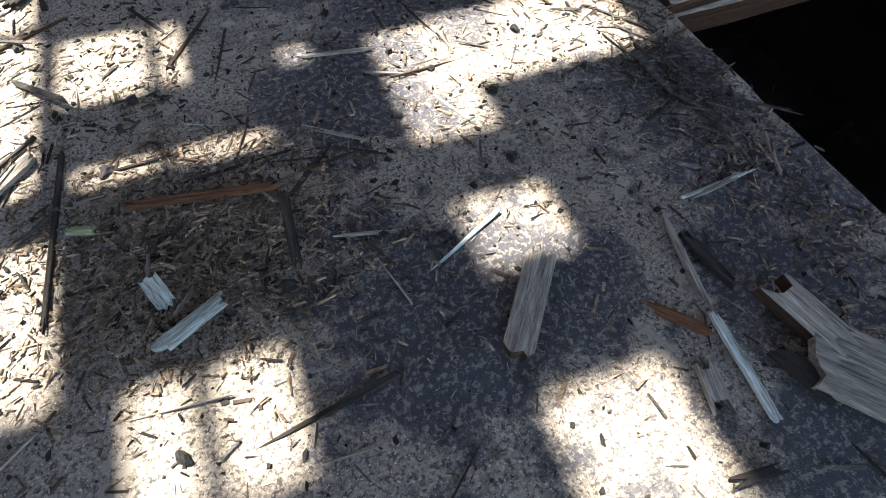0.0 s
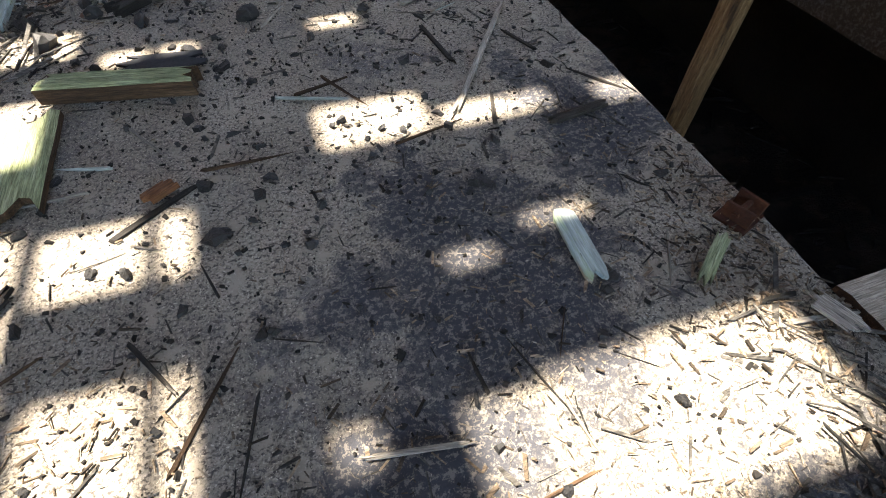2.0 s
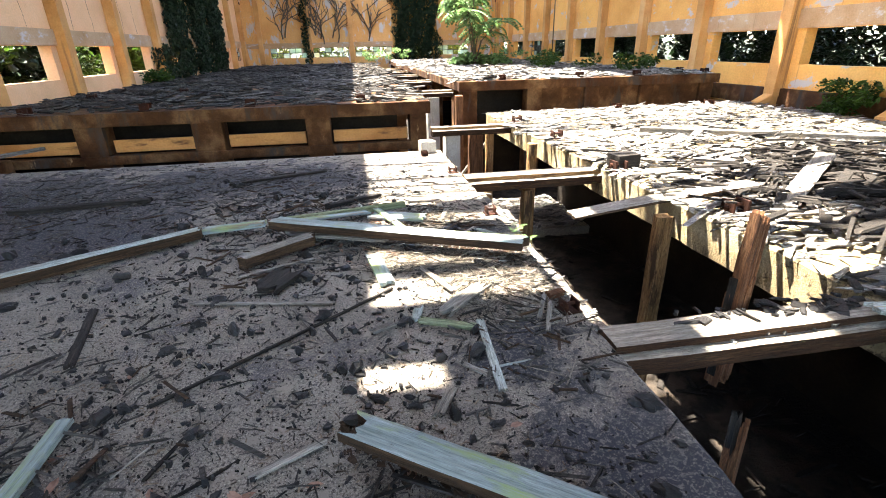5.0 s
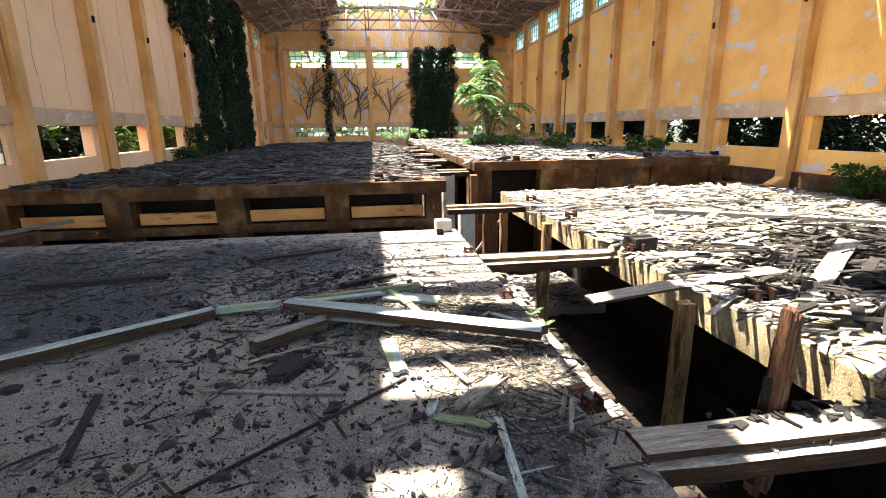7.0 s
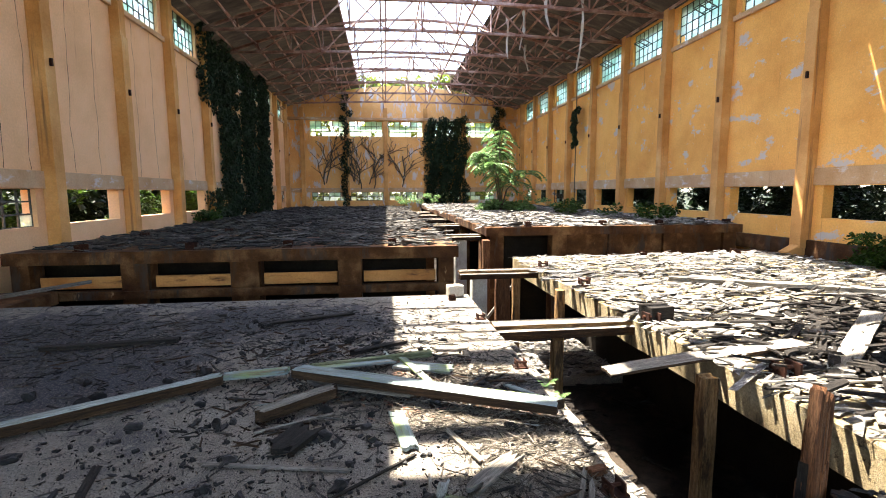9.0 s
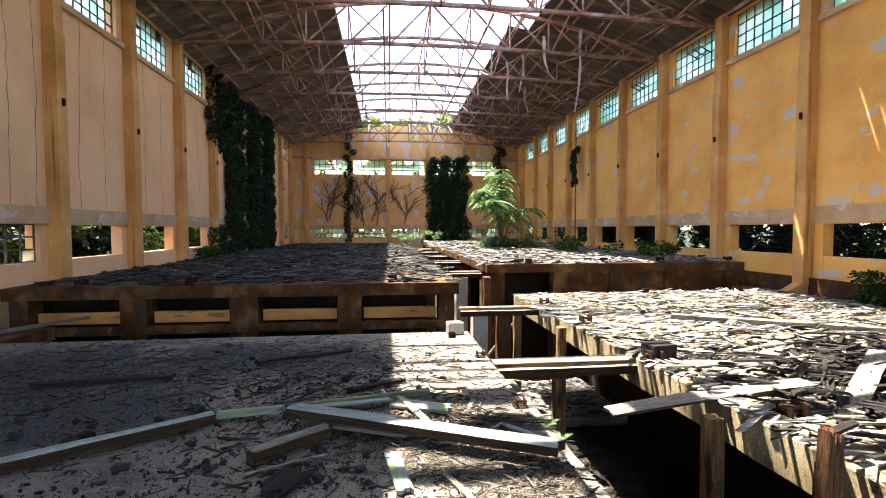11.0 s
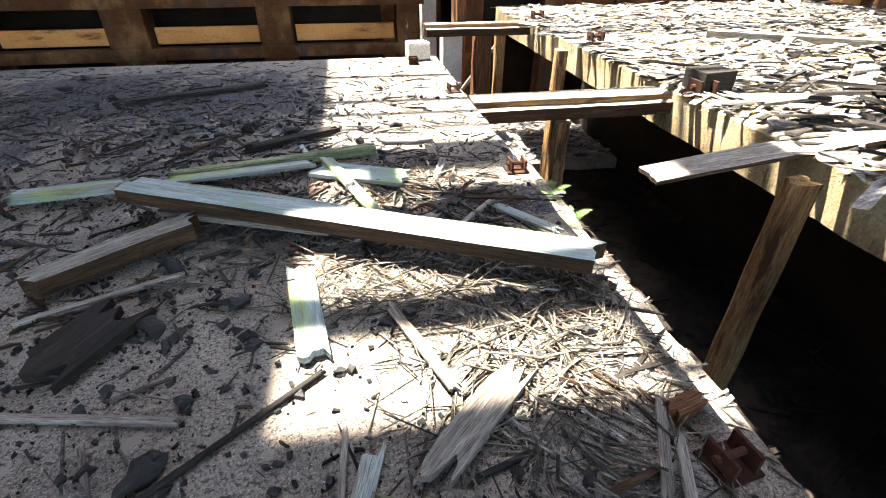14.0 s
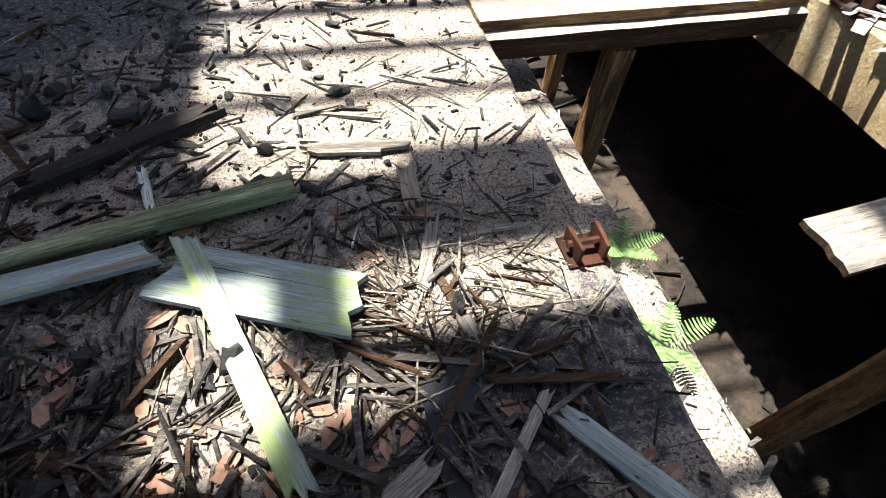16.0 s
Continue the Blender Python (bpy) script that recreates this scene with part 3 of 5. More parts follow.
def far_window(name, x0, x1, z0, z1, cols, rows, broken, label):
    h = holder(name, label, "window", "hall windows", kind="structure")
    bm = bmesh.new()
    y, t = Y_FAR + 0.1, 0.02
    for i in range(cols + 1):
        x = x0 + (x1 - x0) * i / cols
        box(bm, x - t, x + t, y - 0.02, y + 0.02, z0, z1)
    for j in range(rows + 1):
        z = z0 + (z1 - z0) * j / rows
        box(bm, x0, x1, y - 0.019, y + 0.019, z - t, z + t)
    part("frame", bm, mullion, h)
    dx, dz = (x1 - x0) / cols, (z1 - z0) / rows
    for i in range(cols):
        for j in range(rows):
            if rng.random() >= broken:
                a, b = x0 + i * dx + t, z0 + j * dz + t
                part("pane", boxed(a, a + dx - 2 * t, y - 0.003, y + 0.003, b, b + dz - 2 * t), glass, h).visible_shadow = False


for a, b in FAR_WINDOWS:
    n_win += 1
    far_window("window_%d" % n_win, a, b, 6.25, 7.45, 6, 3, 0.15, "steel window of small greenish panes in the end wall")
    n_win += 1
    far_window("window_%d" % n_win, a, b, 1.05, 1.74, 6, 2, 0.5, "low steel window with missing panes in the end wall")

# ---- roof ----
# where daylight comes through on to the decks: x0, x1, y0, y1 at floor level
LIT = [(0.33, 0.60, 1.54, 2.12), (0.58, 1.34, 1.75, 2.16), (0.34, 0.61, 1.00, 1.24), (0.31, 0.63, 0.26, 0.61), (-1.10, -0.80, 1.0, 1.48),
       (-0.62, -0.25, 0.66, 0.96), (-0.76, -0.36, 2.10, 2.45), (-1.45, -0.86, 1.72, 2.52), (-1.42, -0.88, 2.60, 3.12), (-0.79, -0.34, 2.82, 3.08), (-0.72, -0.14, 1.70, 1.745),
       (0.0, 0.09, 2.07, 2.15), (0.19, 0.61, 3.27, 3.52), (0.68, 1.15, 3.27, 3.38), (1.37, 1.60, 3.22, 3.34), (0.30, 0.51, 4.20, 4.28), (-1.45, -0.82, 4.28, 4.50),
       (-0.67, -0.28, 4.13, 4.24), (-1.30, -0.86, 3.45, 3.92), (0.76, 0.98, 2.67, 2.72), (0.45, 0.60, 2.58, 2.63), (0.17, 0.56, 5.98, 6.14),
       (0.25, 1.46, 6.84, 7.2), (0.27, 1.50, 7.42, 7.80), (0.30, 0.58, 8.12, 8.56), (0.55, 0.95, 8.20, 8.30), (0.80, 2.5, 8.40, 8.62), (0.40, 1.02, 9.03, 9.11),
       (0.32, 3.40, 9.14, 9.42), (0.32, 3.40, 9.50, 9.76), (0.32, 7.2, 9.86, 10.12), (0.32, 9.6, 10.24, 11.0), (0.32, 9.8, 11.12, 12.0), (0.3, 9.8, 12.1, 13.9), (0.3, 9.9, 14.0, 16.2),
       (1.60, 1.98, 6.46, 6.60), (1.60, 1.98, 6.98, 7.2), (1.60, 1.98, 7.3, 7.6), (1.60, 1.98, 7.68, 7.95), (1.60, 2.02, 8.07, 8.8),
       (2.1, 2.9, 5.9, 6.3), (3.25, 6.4, 8.1, 8.7), (3.3, 7.6, 8.95, 9.75), (3.25, 5.2, 6.6, 7.15), (3.3, 4.6, 7.4, 7.85), (5.4, 6.9, 7.2, 7.8)]
holes = [(a + SUN_X * roof_z(a), b + SUN_X * roof_z(b), c + SUN_Y * 10.0, d + SUN_Y * 10.0) for a, b, c, d in LIT]
holes += [(10.1, 10.45, 15.40, 15.43), (10.0, 10.32, 15.08, 15.11), (9.7, 10.2, 14.5, 14.53), (9.55, 10.0, 14.2, 14.23), (9.25, 9.75, 17.75, 17.85)]
holes += [(-1.75, 6.1, 19.2, 24.0), (-1.75, 5.3, 24.0, Y_FAR + 1)]


def roof():
    xs = sorted({X_LEFT - 0.5, X_RIGHT + 0.5, *(X_LEFT + 0.75 * i for i in range(25)), *(h[0] for h in holes), *(h[1] for h in holes)})
    ys = sorted({Y_BACK - 0.4, Y_FAR + 0.4, *(h[2] for h in holes), *(min(h[3], Y_FAR + 0.4) for h in holes)})
    bm = bmesh.new()
    vs = {}

    def vert(i, j):
        if (i, j) not in vs:
            vs[i, j] = bm.verts.new((xs[i], ys[j], roof_z(xs[i])))
        return vs[i, j]

    for i in range(len(xs) - 1):
        for j in range(len(ys) - 1):
            x, y = (xs[i] + xs[i + 1]) / 2, (ys[j] + ys[j + 1]) / 2
            if not any(a < x < b and c < y < d for a, b, c, d in holes):
                bm.faces.new((vert(i, j), vert(i + 1, j), vert(i + 1, j + 1), vert(i, j + 1)))
    bmesh.ops.solidify(bm, geom=bm.faces[:], thickness=0.04)
    return structure("ceiling", bm, roof_sheet, "dark boarded roof with the ridge missing and torn holes", "roof")


roof()


def purlins():
    for x in [X_LEFT + 0.5 + 0.9 * i for i in range(21)]:
        if -1.7 < x < 5.6:
            continue
        z = roof_z(x)
        tagged(part("purlin", boxed(x - 0.03, x + 0.03, Y_BACK, Y_FAR, z - 0.14, z - 0.045), steel), "thin rusted steel purlin under the roof", "purlin", "roof purlins", "structure")
    for x, z in ((-1.75, roof_z(-1.75) - 0.1), (0.1, 8.6), (3.6, 8.6), (X_MID, roof_z(X_MID) - 0.1), (5.5, roof_z(5.5) - 0.1)):
        tagged(part("purlin", boxed(x - 0.03, x + 0.03, 19.4, Y_FAR, z - 0.05, z + 0.03), steel), "long rusted steel tie between trusses", "purlin", "roof purlins", "structure")


purlins()


def truss():
    h = holder("roof_truss", "bowed rusty red steel lattice truss across the hall", "truss", "roof trusses")
    n = 12
    span = X_RIGHT - X_LEFT - 0.3
    xs = [X_LEFT + 0.15 + span * i / n for i in range(n + 1)]
    zb = 8.42
    top = [(x, 0, roof_z(x) - 0.2) for x in xs]
    bot = [(x, 0, zb + 0.25 * math.sin(math.pi * i / n)) for i, x in enumerate(xs)]
    for chain, nm in ((top, "top_chord"), (bot, "bottom_chord")):
        for off in (-0.05, 0.05):
            bm = bmesh.new()
            rails = []
            for x, _, z in chain:
                rails.append([bm.verts.new((x, off + dy, z + dz)) for dy, dz in ((-0.025, -0.05), (0.025, -0.05), (0.025, 0.05), (-0.025, 0.05))])
            for p, q in zip(rails, rails[1:]):
                for i in range(4):
                    bm.faces.new((p[i], p[(i + 1) % 4], q[(i + 1) % 4], q[i]))
            part(nm, bm, steel, h)
    for i in range(1, n):
        bm = bmesh.new()
        bar(bm, bot[i], top[i], 0.055)
        part("web_post", bm, steel, h)
    for i in range(n):
        a, b = (bot[i], top[i + 1]) if i < n / 2 else (top[i], bot[i + 1])
        bm = bmesh.new()
        bar(bm, a, b, 0.06)
        part("web_brace", bm, steel, h)
        if i % 2 == 0:
            c, d = (top[i], bot[i + 1]) if i < n / 2 else (bot[i], top[i + 1])
            bm = bmesh.new()
            bar(bm, c, d, 0.045)
            part("web_brace", bm, steel, h)
    for i in range(1, n, 2):
        bm = bmesh.new()
        box(bm, bot[i][0] - 0.13, bot[i][0] + 0.13, -0.01, 0.01, bot[i][2] - 0.08, bot[i][2] + 0.1)
        part("gusset", bm, steel, h)
    return h


first = truss()
first.matrix_basis = pose(0, L_PIL - 0.3, 0)
for k in range(1, 9):
    copy_thing(first, pose(0, L_PIL - 0.3 + BAY * k, 0))


def sway_brace(x, y, y2, up):
    bm = bmesh.new()
    a, b = (8.6, roof_z(x) - 0.25) if up else (roof_z(x) - 0.25, 8.6)
    bar(bm, (x, y, a), (x, y2, b), 0.05)
    tagged(part("sway_brace", bm, steel), "slender rusted steel brace between two trusses", "brace", "sway braces")


for k in range(8):
    for x in (-5.9, -4.3, -2.8, -1.2, 0.3, 1.87, 3.4, 5.0, 6.6, 8.1, 9.6):
        sway_brace(x, L_PIL - 0.3 + BAY * k, L_PIL - 0.3 + BAY * (k + 1), (k + int(x)) % 2 == 0)


def crack(y, z0, z1, seed):
    """A hairline vertical crack in the left wall's plaster."""
    rr = random.Random(seed)
    bm = bmesh.new()
    n = 16
    yy = y
    last = None
    for i in range(n + 1):
        z = z0 + (z1 - z0) * i / n
        yy += rr.uniform(-0.05, 0.05)
        w = rr.uniform(0.004, 0.010)
        pair = [bm.verts.new((X_LEFT + 0.003, yy - w, z)), bm.verts.new((X_LEFT + 0.003, yy + w, z))]
        if last:
            bm.faces.new((last[0], last[1], pair[1], pair[0]))
        last = pair
    part("crack", bm, shade_dark, bpy.data.objects["wall_left"], "fine dark crack in the plaster")


for i, y in enumerate((13.6, 14.9, 15.6, 17.2, 18.3, 20.4, 21.6, 23.8, 24.9)):
    crack(y, 2.25, 6.95, i)


def hanging_strip(x, y, z0, z1, seed):
    """Torn roofing hanging from a truss."""
    rr = random.Random(seed)
    bm = bmesh.new()
    n = 10
    rows = []
    for i in range(n + 1):
        f = i / n
        w = 0.07 * (1 - 0.5 * f) * rr.uniform(0.6, 1.2)
        a = rr.uniform(-0.6, 0.6)
        c = Vector((x + 0.25 * f * math.sin(seed) + 0.06 * math.sin(5 * f + seed), y + rr.uniform(-0.03, 0.03), z1 + (z0 - z1) * f))
        d = Vector((math.cos(a), math.sin(a), 0)) * w
        rows.append([bm.verts.new(c - d), bm.verts.new(c + d), bm.verts.new(c + d + Vector((0, 0.012, 0))), bm.verts.new(c - d + Vector((0, 0.012, 0)))])
    for p, q in zip(rows, rows[1:]):
        for i in range(4):
            bm.faces.new((p[i], p[(i + 1) % 4], q[(i + 1) % 4], q[i]))
    tagged(part("hanging_strip", bm, pale_concrete), "torn pale strip hanging from a roof truss", "torn strip", "hanging strips")


for i, a in enumerate(((7.8, 22.4, 6.3, 9.5), (6.4, 25.8, 8.0, 9.7), (5.6, 25.8, 7.6, 9.4), (6.2, 22.4, 7.8, 9.2), (7.4, 29.0, 7.9, 9.2))):
    hanging_strip(*a, 30 + i)

# ---- outside ----
ground_mat = surface("woodland_ground", [(0.3, (0.012, 0.016, 0.007)), (0.7, (0.035, 0.04, 0.018))], 0.6, 6, 1.0, 0.4, 0.05)
bm = bmesh.new()
for a in ((-900, X_LEFT - 0.3, -900, 900), (X_RIGHT + 0.3, 900, -900, 900), (X_LEFT - 0.3, X_RIGHT + 0.3, Y_FAR + 0.3, 900), (X_LEFT - 0.3, X_RIGHT + 0.3, -900, Y_BACK - 0.3)):
    box(bm, *a, -0.5, 0.0)
structure("ground", bm, ground_mat, "leafy woodland ground around the ruined hall", "ground")


def leaf_cloud(name, blobs, count, size, material, seed, drop=0.0):
    """Many small folded leaves scattered through ellipsoid clumps (centre, radii)."""
    r = random.Random(seed)
    verts, faces = [], []
    weights = [b[1][0] * b[1][1] * b[1][2] for b in blobs]
    for _ in range(count):
        c, rad = r.choices(blobs, weights)[0]
        while True:
            p = Vector((r.uniform(-1, 1), r.uniform(-1, 1), r.uniform(-1, 1)))
            if p.length < 1 and r.random() < 0.25 + p.length:
                break
        p = Vector(c) + Vector((p.x * rad[0], p.y * rad[1], p.z * rad[2]))
        s = size * r.uniform(0.5, 1.4)
        m = Euler((r.uniform(-1, 1) + drop, r.uniform(-0.8, 0.8), r.uniform(0, 6.28))).to_matrix()
        k = len(verts)
        for q in ((0, -0.5, 0), (0.28, 0, 0.08), (0, 0.5, 0), (-0.28, 0, 0.08)):
            verts.append(p + m @ (Vector(q) * s))
        faces += [(k, k + 1, k + 2), (k, k + 2, k + 3)]
    me = bpy.data.meshes.new(name)
    me.from_pydata(verts, [], faces)
    me.materials.append(material)
    return new(name, me)


def hedge(seed, x0, x1, y0, y1, z0, z1, n, count, size, material):
    r = random.Random(seed)
    blobs = [((r.uniform(x0, x1), r.uniform(y0, y1), r.uniform(z0, z1)), (r.uniform(0.5, 1.2), r.uniform(0.6, 1.6), r.uniform(0.5, 1.1))) for _ in range(n)]
    ob = leaf_cloud("shrubbery", blobs, count, size, material, seed)
    return tagged(ob, "dense green foliage outside the hall, some added to shade the windows", "shrubs", kind="stuff")


hedge(1, -11.0, -9.6, 10, 45, 0.2, 3.4, 90, 26000, 0.2, leaf_out)
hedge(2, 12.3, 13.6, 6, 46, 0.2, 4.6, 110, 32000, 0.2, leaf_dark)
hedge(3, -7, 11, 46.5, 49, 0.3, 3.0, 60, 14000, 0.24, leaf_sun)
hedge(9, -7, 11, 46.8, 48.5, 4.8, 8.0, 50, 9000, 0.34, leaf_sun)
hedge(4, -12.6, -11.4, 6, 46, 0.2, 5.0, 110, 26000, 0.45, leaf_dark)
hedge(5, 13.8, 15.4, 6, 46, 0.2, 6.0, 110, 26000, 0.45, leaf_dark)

# hedges 6 and 8: unseen canopies added to keep the low windows dark
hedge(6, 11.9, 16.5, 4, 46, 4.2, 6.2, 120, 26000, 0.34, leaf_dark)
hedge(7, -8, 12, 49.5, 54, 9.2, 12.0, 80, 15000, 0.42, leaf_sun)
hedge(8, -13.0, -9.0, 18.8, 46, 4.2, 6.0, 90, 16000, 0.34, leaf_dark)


def tree(x, y, height, crown, seed, material=leaf_out):
    r = random.Random(seed)
    h = holder("tree", "leafy broadleaf tree standing behind the hall", "tree", "woodland trees", at=pose(x, y, 0))
    bm = bmesh.new()
    blobs = []

    def limb(a, d, length, rad, depth):
        b = a + d * length
        q = (b - a).to_track_quat("Z", "Y").to_matrix().to_4x4()
        bmesh.ops.create_cone(bm, segments=7, radius1=rad, radius2=rad * 0.65, depth=length, matrix=Matrix.Translation((a + b) / 2) @ q)
        if depth == 0:
            blobs.append((tuple(b), (crown * r.uniform(0.25, 0.5), crown * r.uniform(0.25, 0.5), crown * r.uniform(0.18, 0.35))))
            return
        for _ in range(3):
            nd = (d + Vector((r.uniform(-0.8, 0.8), r.uniform(-0.8, 0.8), r.uniform(0.0, 0.5)))).normalized()
            limb(b, nd, length * r.uniform(0.5, 0.75), rad * 0.6, depth - 1)

    limb(Vector((0, 0, 0)), Vector((0, 0, 1)), height * 0.45, 0.22, 2)
    part("trunk", bm, bark, h)
    c = leaf_cloud("crown", blobs, 3500, 0.35, material, seed + 50)
    c.parent = h


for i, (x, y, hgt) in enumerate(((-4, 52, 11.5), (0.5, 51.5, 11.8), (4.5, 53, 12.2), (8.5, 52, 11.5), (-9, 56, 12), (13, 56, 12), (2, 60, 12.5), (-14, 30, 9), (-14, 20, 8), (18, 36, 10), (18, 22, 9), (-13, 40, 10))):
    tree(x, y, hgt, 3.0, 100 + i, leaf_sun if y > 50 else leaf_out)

# ---- growth inside ----


def ivy(name, blobs, count, seed, stems, label):
    h = holder(name, label, "climbing plant", "climbing plants")
    bm = bmesh.new()
    for a, b in stems:
        a, b = Vector(a), Vector(b)
        k = 8
        pts = [a.lerp(b, i / k) + Vector((0, noise.noise(Vector((seed, i, 0))) * 0.25, 0)) + Vector((noise.noise(Vector((i, seed, 5))) * 0.2, 0, 0)) * (1 if abs(a.y - Y_FAR) < 1 else 0) for i in range(k + 1)]
        for p, q in zip(pts, pts[1:]):
            bar(bm, p, q, 0.045)
    if len(bm.verts):
        part("stem", bm, bark, h)
    else:
        bm.free()
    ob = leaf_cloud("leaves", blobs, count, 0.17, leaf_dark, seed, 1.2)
    ob.parent = h
    return h


r = random.Random(3)
for k, (y0, y1) in enumerate(((25.9, 27.0), (28.0, 29.9), (31.5, 33.1), (34.8, 36.2))):
    blobs = [((X_LEFT + 0.22, y0 + (y1 - y0) * ((i * 0.618) % 1.0), 0.6 + 7.8 * i / 60 + r.uniform(-0.2, 0.2)), (0.3, r.uniform(0.3, 0.7), 0.42)) for i in range(61)]
    if k == 0:
        blobs = [b for b in blobs if b[0][2] > 5.5 or b[0][2] < 1.6]
    ivy("ivy", blobs, 15000 if k else 5000, 20 + k, [((X_LEFT + 0.15, (y0 + y1) / 2, 0.4), (X_LEFT + 0.15, (y0 + y1) / 2 + 0.3, 8.3))], "dark ivy curtain hanging down the peach wall")
blobs = [((3.6 + 3.2 * ((i * 0.618) % 1.0) + 0.2 * math.sin(i), Y_FAR - 0.35, 0.7 + 6.9 * i / 110), (r.uniform(0.3, 0.6), 0.22, 0.4)) for i in range(111)]
ivy("ivy", blobs, 20000, 31, [((4.6, Y_FAR - 0.4, 0.6), (4.4, Y_FAR - 0.4, 7))], "dark ivy mass covering the end wall")
blobs = [((-2.87 + r.uniform(-0.3, 0.3), Y_FAR - 0.4, 0.8 + 9.0 * i / 20), (0.3, 0.15, 0.3)) for i in range(21)]
ivy("ivy", blobs, 1800, 32, [((-2.9, Y_FAR - 0.4, 0.6), (-2.8, Y_FAR - 0.4, 9.5))], "dark vine climbing a pilaster of the end wall")
blobs = [((9.6 + r.uniform(-0.5, 0.4), Y_FAR - 0.4, 4 + 4.8 * i / 14), (0.4, 0.2, 0.35)) for i in range(15)]
ivy("ivy", blobs, 1800, 33, [((9.7, Y_FAR - 0.4, 0.6), (9.6, Y_FAR - 0.4, 8))], "dark vine in the corner of the end wall")

blobs = [((X_RIGHT - 0.4 + r.uniform(-0.1, 0.1), 30.6 + r.uniform(-0.25, 0.25), 4.3 + 1.9 * i / 12), (0.12, 0.2 + 0.15 * (i > 5), 0.2)) for i in range(13)]
ivy("ivy", blobs, 900, 34, [((X_RIGHT - 0.33, 30.6, 0.4), (X_RIGHT - 0.33, 30.6, 7.8))], "dark tuft of dead vine on a pilaster")


def bare_vine(x, seed, n):
    rr = random.Random(seed)
    bm = bmesh.new()

    def grow(p, d, length, rad, depth):
        for _ in range(6):
            q = p + d * length / 6
            bar(bm, p, q, rad)
            p = q
            d = (d + Vector((rr.uniform(-0.45, 0.45), 0, rr.uniform(-0.3, 0.35)))).normalized()
            if depth and rr.random() < 0.5:
                grow(p, (d + Vector((rr.choice((-1, 1)) * 0.9, 0, 0.2))).normalized(), length * 0.6, rad * 0.65, depth - 1)

    for i in range(n):
        grow(Vector((x + rr.uniform(-0.4, 0.4), Y_FAR - 0.12, 1.9 + rr.uniform(0, 0.8))), Vector((rr.uniform(-0.3, 0.3), 0, 1)).normalized(), 2.6, 0.09, 2)
    tagged(part("bare_vine", bm, bark), "leafless dark vine stems spread on the end wall", "vine", "bare vines")


for i, x in enumerate((-4.6, -2.0, -1.1, 1.6, 4.2)):
    bare_vine(x, 60 + i, 2 if i != 1 else 4)


def sapling(x, y, z):
    """A sunlit young tree: bare forked stems under an uneven crown of drooping feathered leaves."""
    rr = random.Random(12)
    h = holder("sapling", "bright green sunlit young tree with drooping feathered leaves", "tree", at=pose(x, y, z))
    bm = bmesh.new()
    verts, faces = [], []
    tips = []
    for k in range(9):
        a = k * 2.4 + rr.uniform(-0.4, 0.4)
        hgt = rr.uniform(1.7, 3.6) if k else 4.0
        out_ = rr.uniform(0.7, 1.7) if k else 0.15
        top = Vector((math.cos(a) * out_ - 0.25, math.sin(a) * out_, hgt))
        knee = Vector((top.x * 0.25, top.y * 0.25, hgt * 0.55))
        pts = [Vector((0, 0, 0)), knee * 0.5, knee, knee.lerp(top, 0.5), top]
        for i, (p, q) in enumerate(zip(pts, pts[1:])):
            bar(bm, p, q, 0.065 * (1 - i / 5))
        tips += [knee.lerp(top, f) for f in (0.45, 0.65, 0.8, 0.9, 1.0, 1.0)]
    part("stem", bm, bark, h)
    for p in tips * 3:
        a = rr.uniform(0, 6.28)
        out = Vector((math.cos(a), math.sin(a), rr.uniform(-0.05, 0.35))).normalized()
        length = rr.uniform(0.6, 1.15)
        side = out.cross(Vector((0, 0, 1))).normalized()
        for j in range(2, 11):
            f = j / 10
            c = p + out * length * f + Vector((0, 0, -0.6 * f * f * length))
            for s in (-1, 1):
                w = 0.24 * math.sin(math.pi * min(0.95, f * 0.85 + 0.12))
                tip = c + side * s * w + Vector((0, 0, -0.10)) + out * 0.05
                mid = (c + tip) / 2 + Vector((0, 0, 0.02))
                n_ = out * 0.06
                k = len(verts)
                verts += [c, mid + n_, tip, mid - n_]
                faces += [(k, k + 1, k + 2), (k, k + 2, k + 3)]
    me = bpy.data.meshes.new("leaves")
    me.from_pydata(verts, [], faces)
    me.materials.append(leaf_green)
    ob = new("leaves", me)
    ob.parent = h
    base = leaf_cloud("undergrowth", [((rr.uniform(-0.9, 1.3), rr.uniform(-0.8, 0.8), rr.uniform(0.05, 0.45)), (0.45, 0.4, 0.22)) for _ in range(12)], 1500, 0.2, leaf_green, 77)
    base.parent = h


sapling(5.95, 28.0, 0.72)


def bush(x, y, z, sx, sy, sz, count, seed, material, label):
    rr = random.Random(seed)
    bl = [((x + rr.uniform(-sx, sx), y + rr.uniform(-sy, sy), z + rr.uniform(0.05, sz)), (0.3, 0.3, 0.18)) for _ in range(12)]
    tagged(leaf_cloud("bush", bl, count, 0.13, material, seed), label, "bush", "low bushes")


for i, a in enumerate(((8.6, 23.5, 0.75, 1.0, 2.0, 0.6), (9.8, 20.0, 0.75, 0.6, 1.2, 0.5), (9.0, 32, 0.75, 1.0, 3.0, 0.9), (-6.9, 24.2, 0.6, 0.3, 0.6, 0.4), (2.5, 40, 0.7, 1.6, 1.0, 0.8), (10.8, 13.2, 0.0, 0.2, 0.5, 0.6))):
    bush(*a, 900, 200 + i, leaf_green if i in (2, 4) else leaf_out, "low green growth rooted in the debris")

# ---- timbers over the pit ----


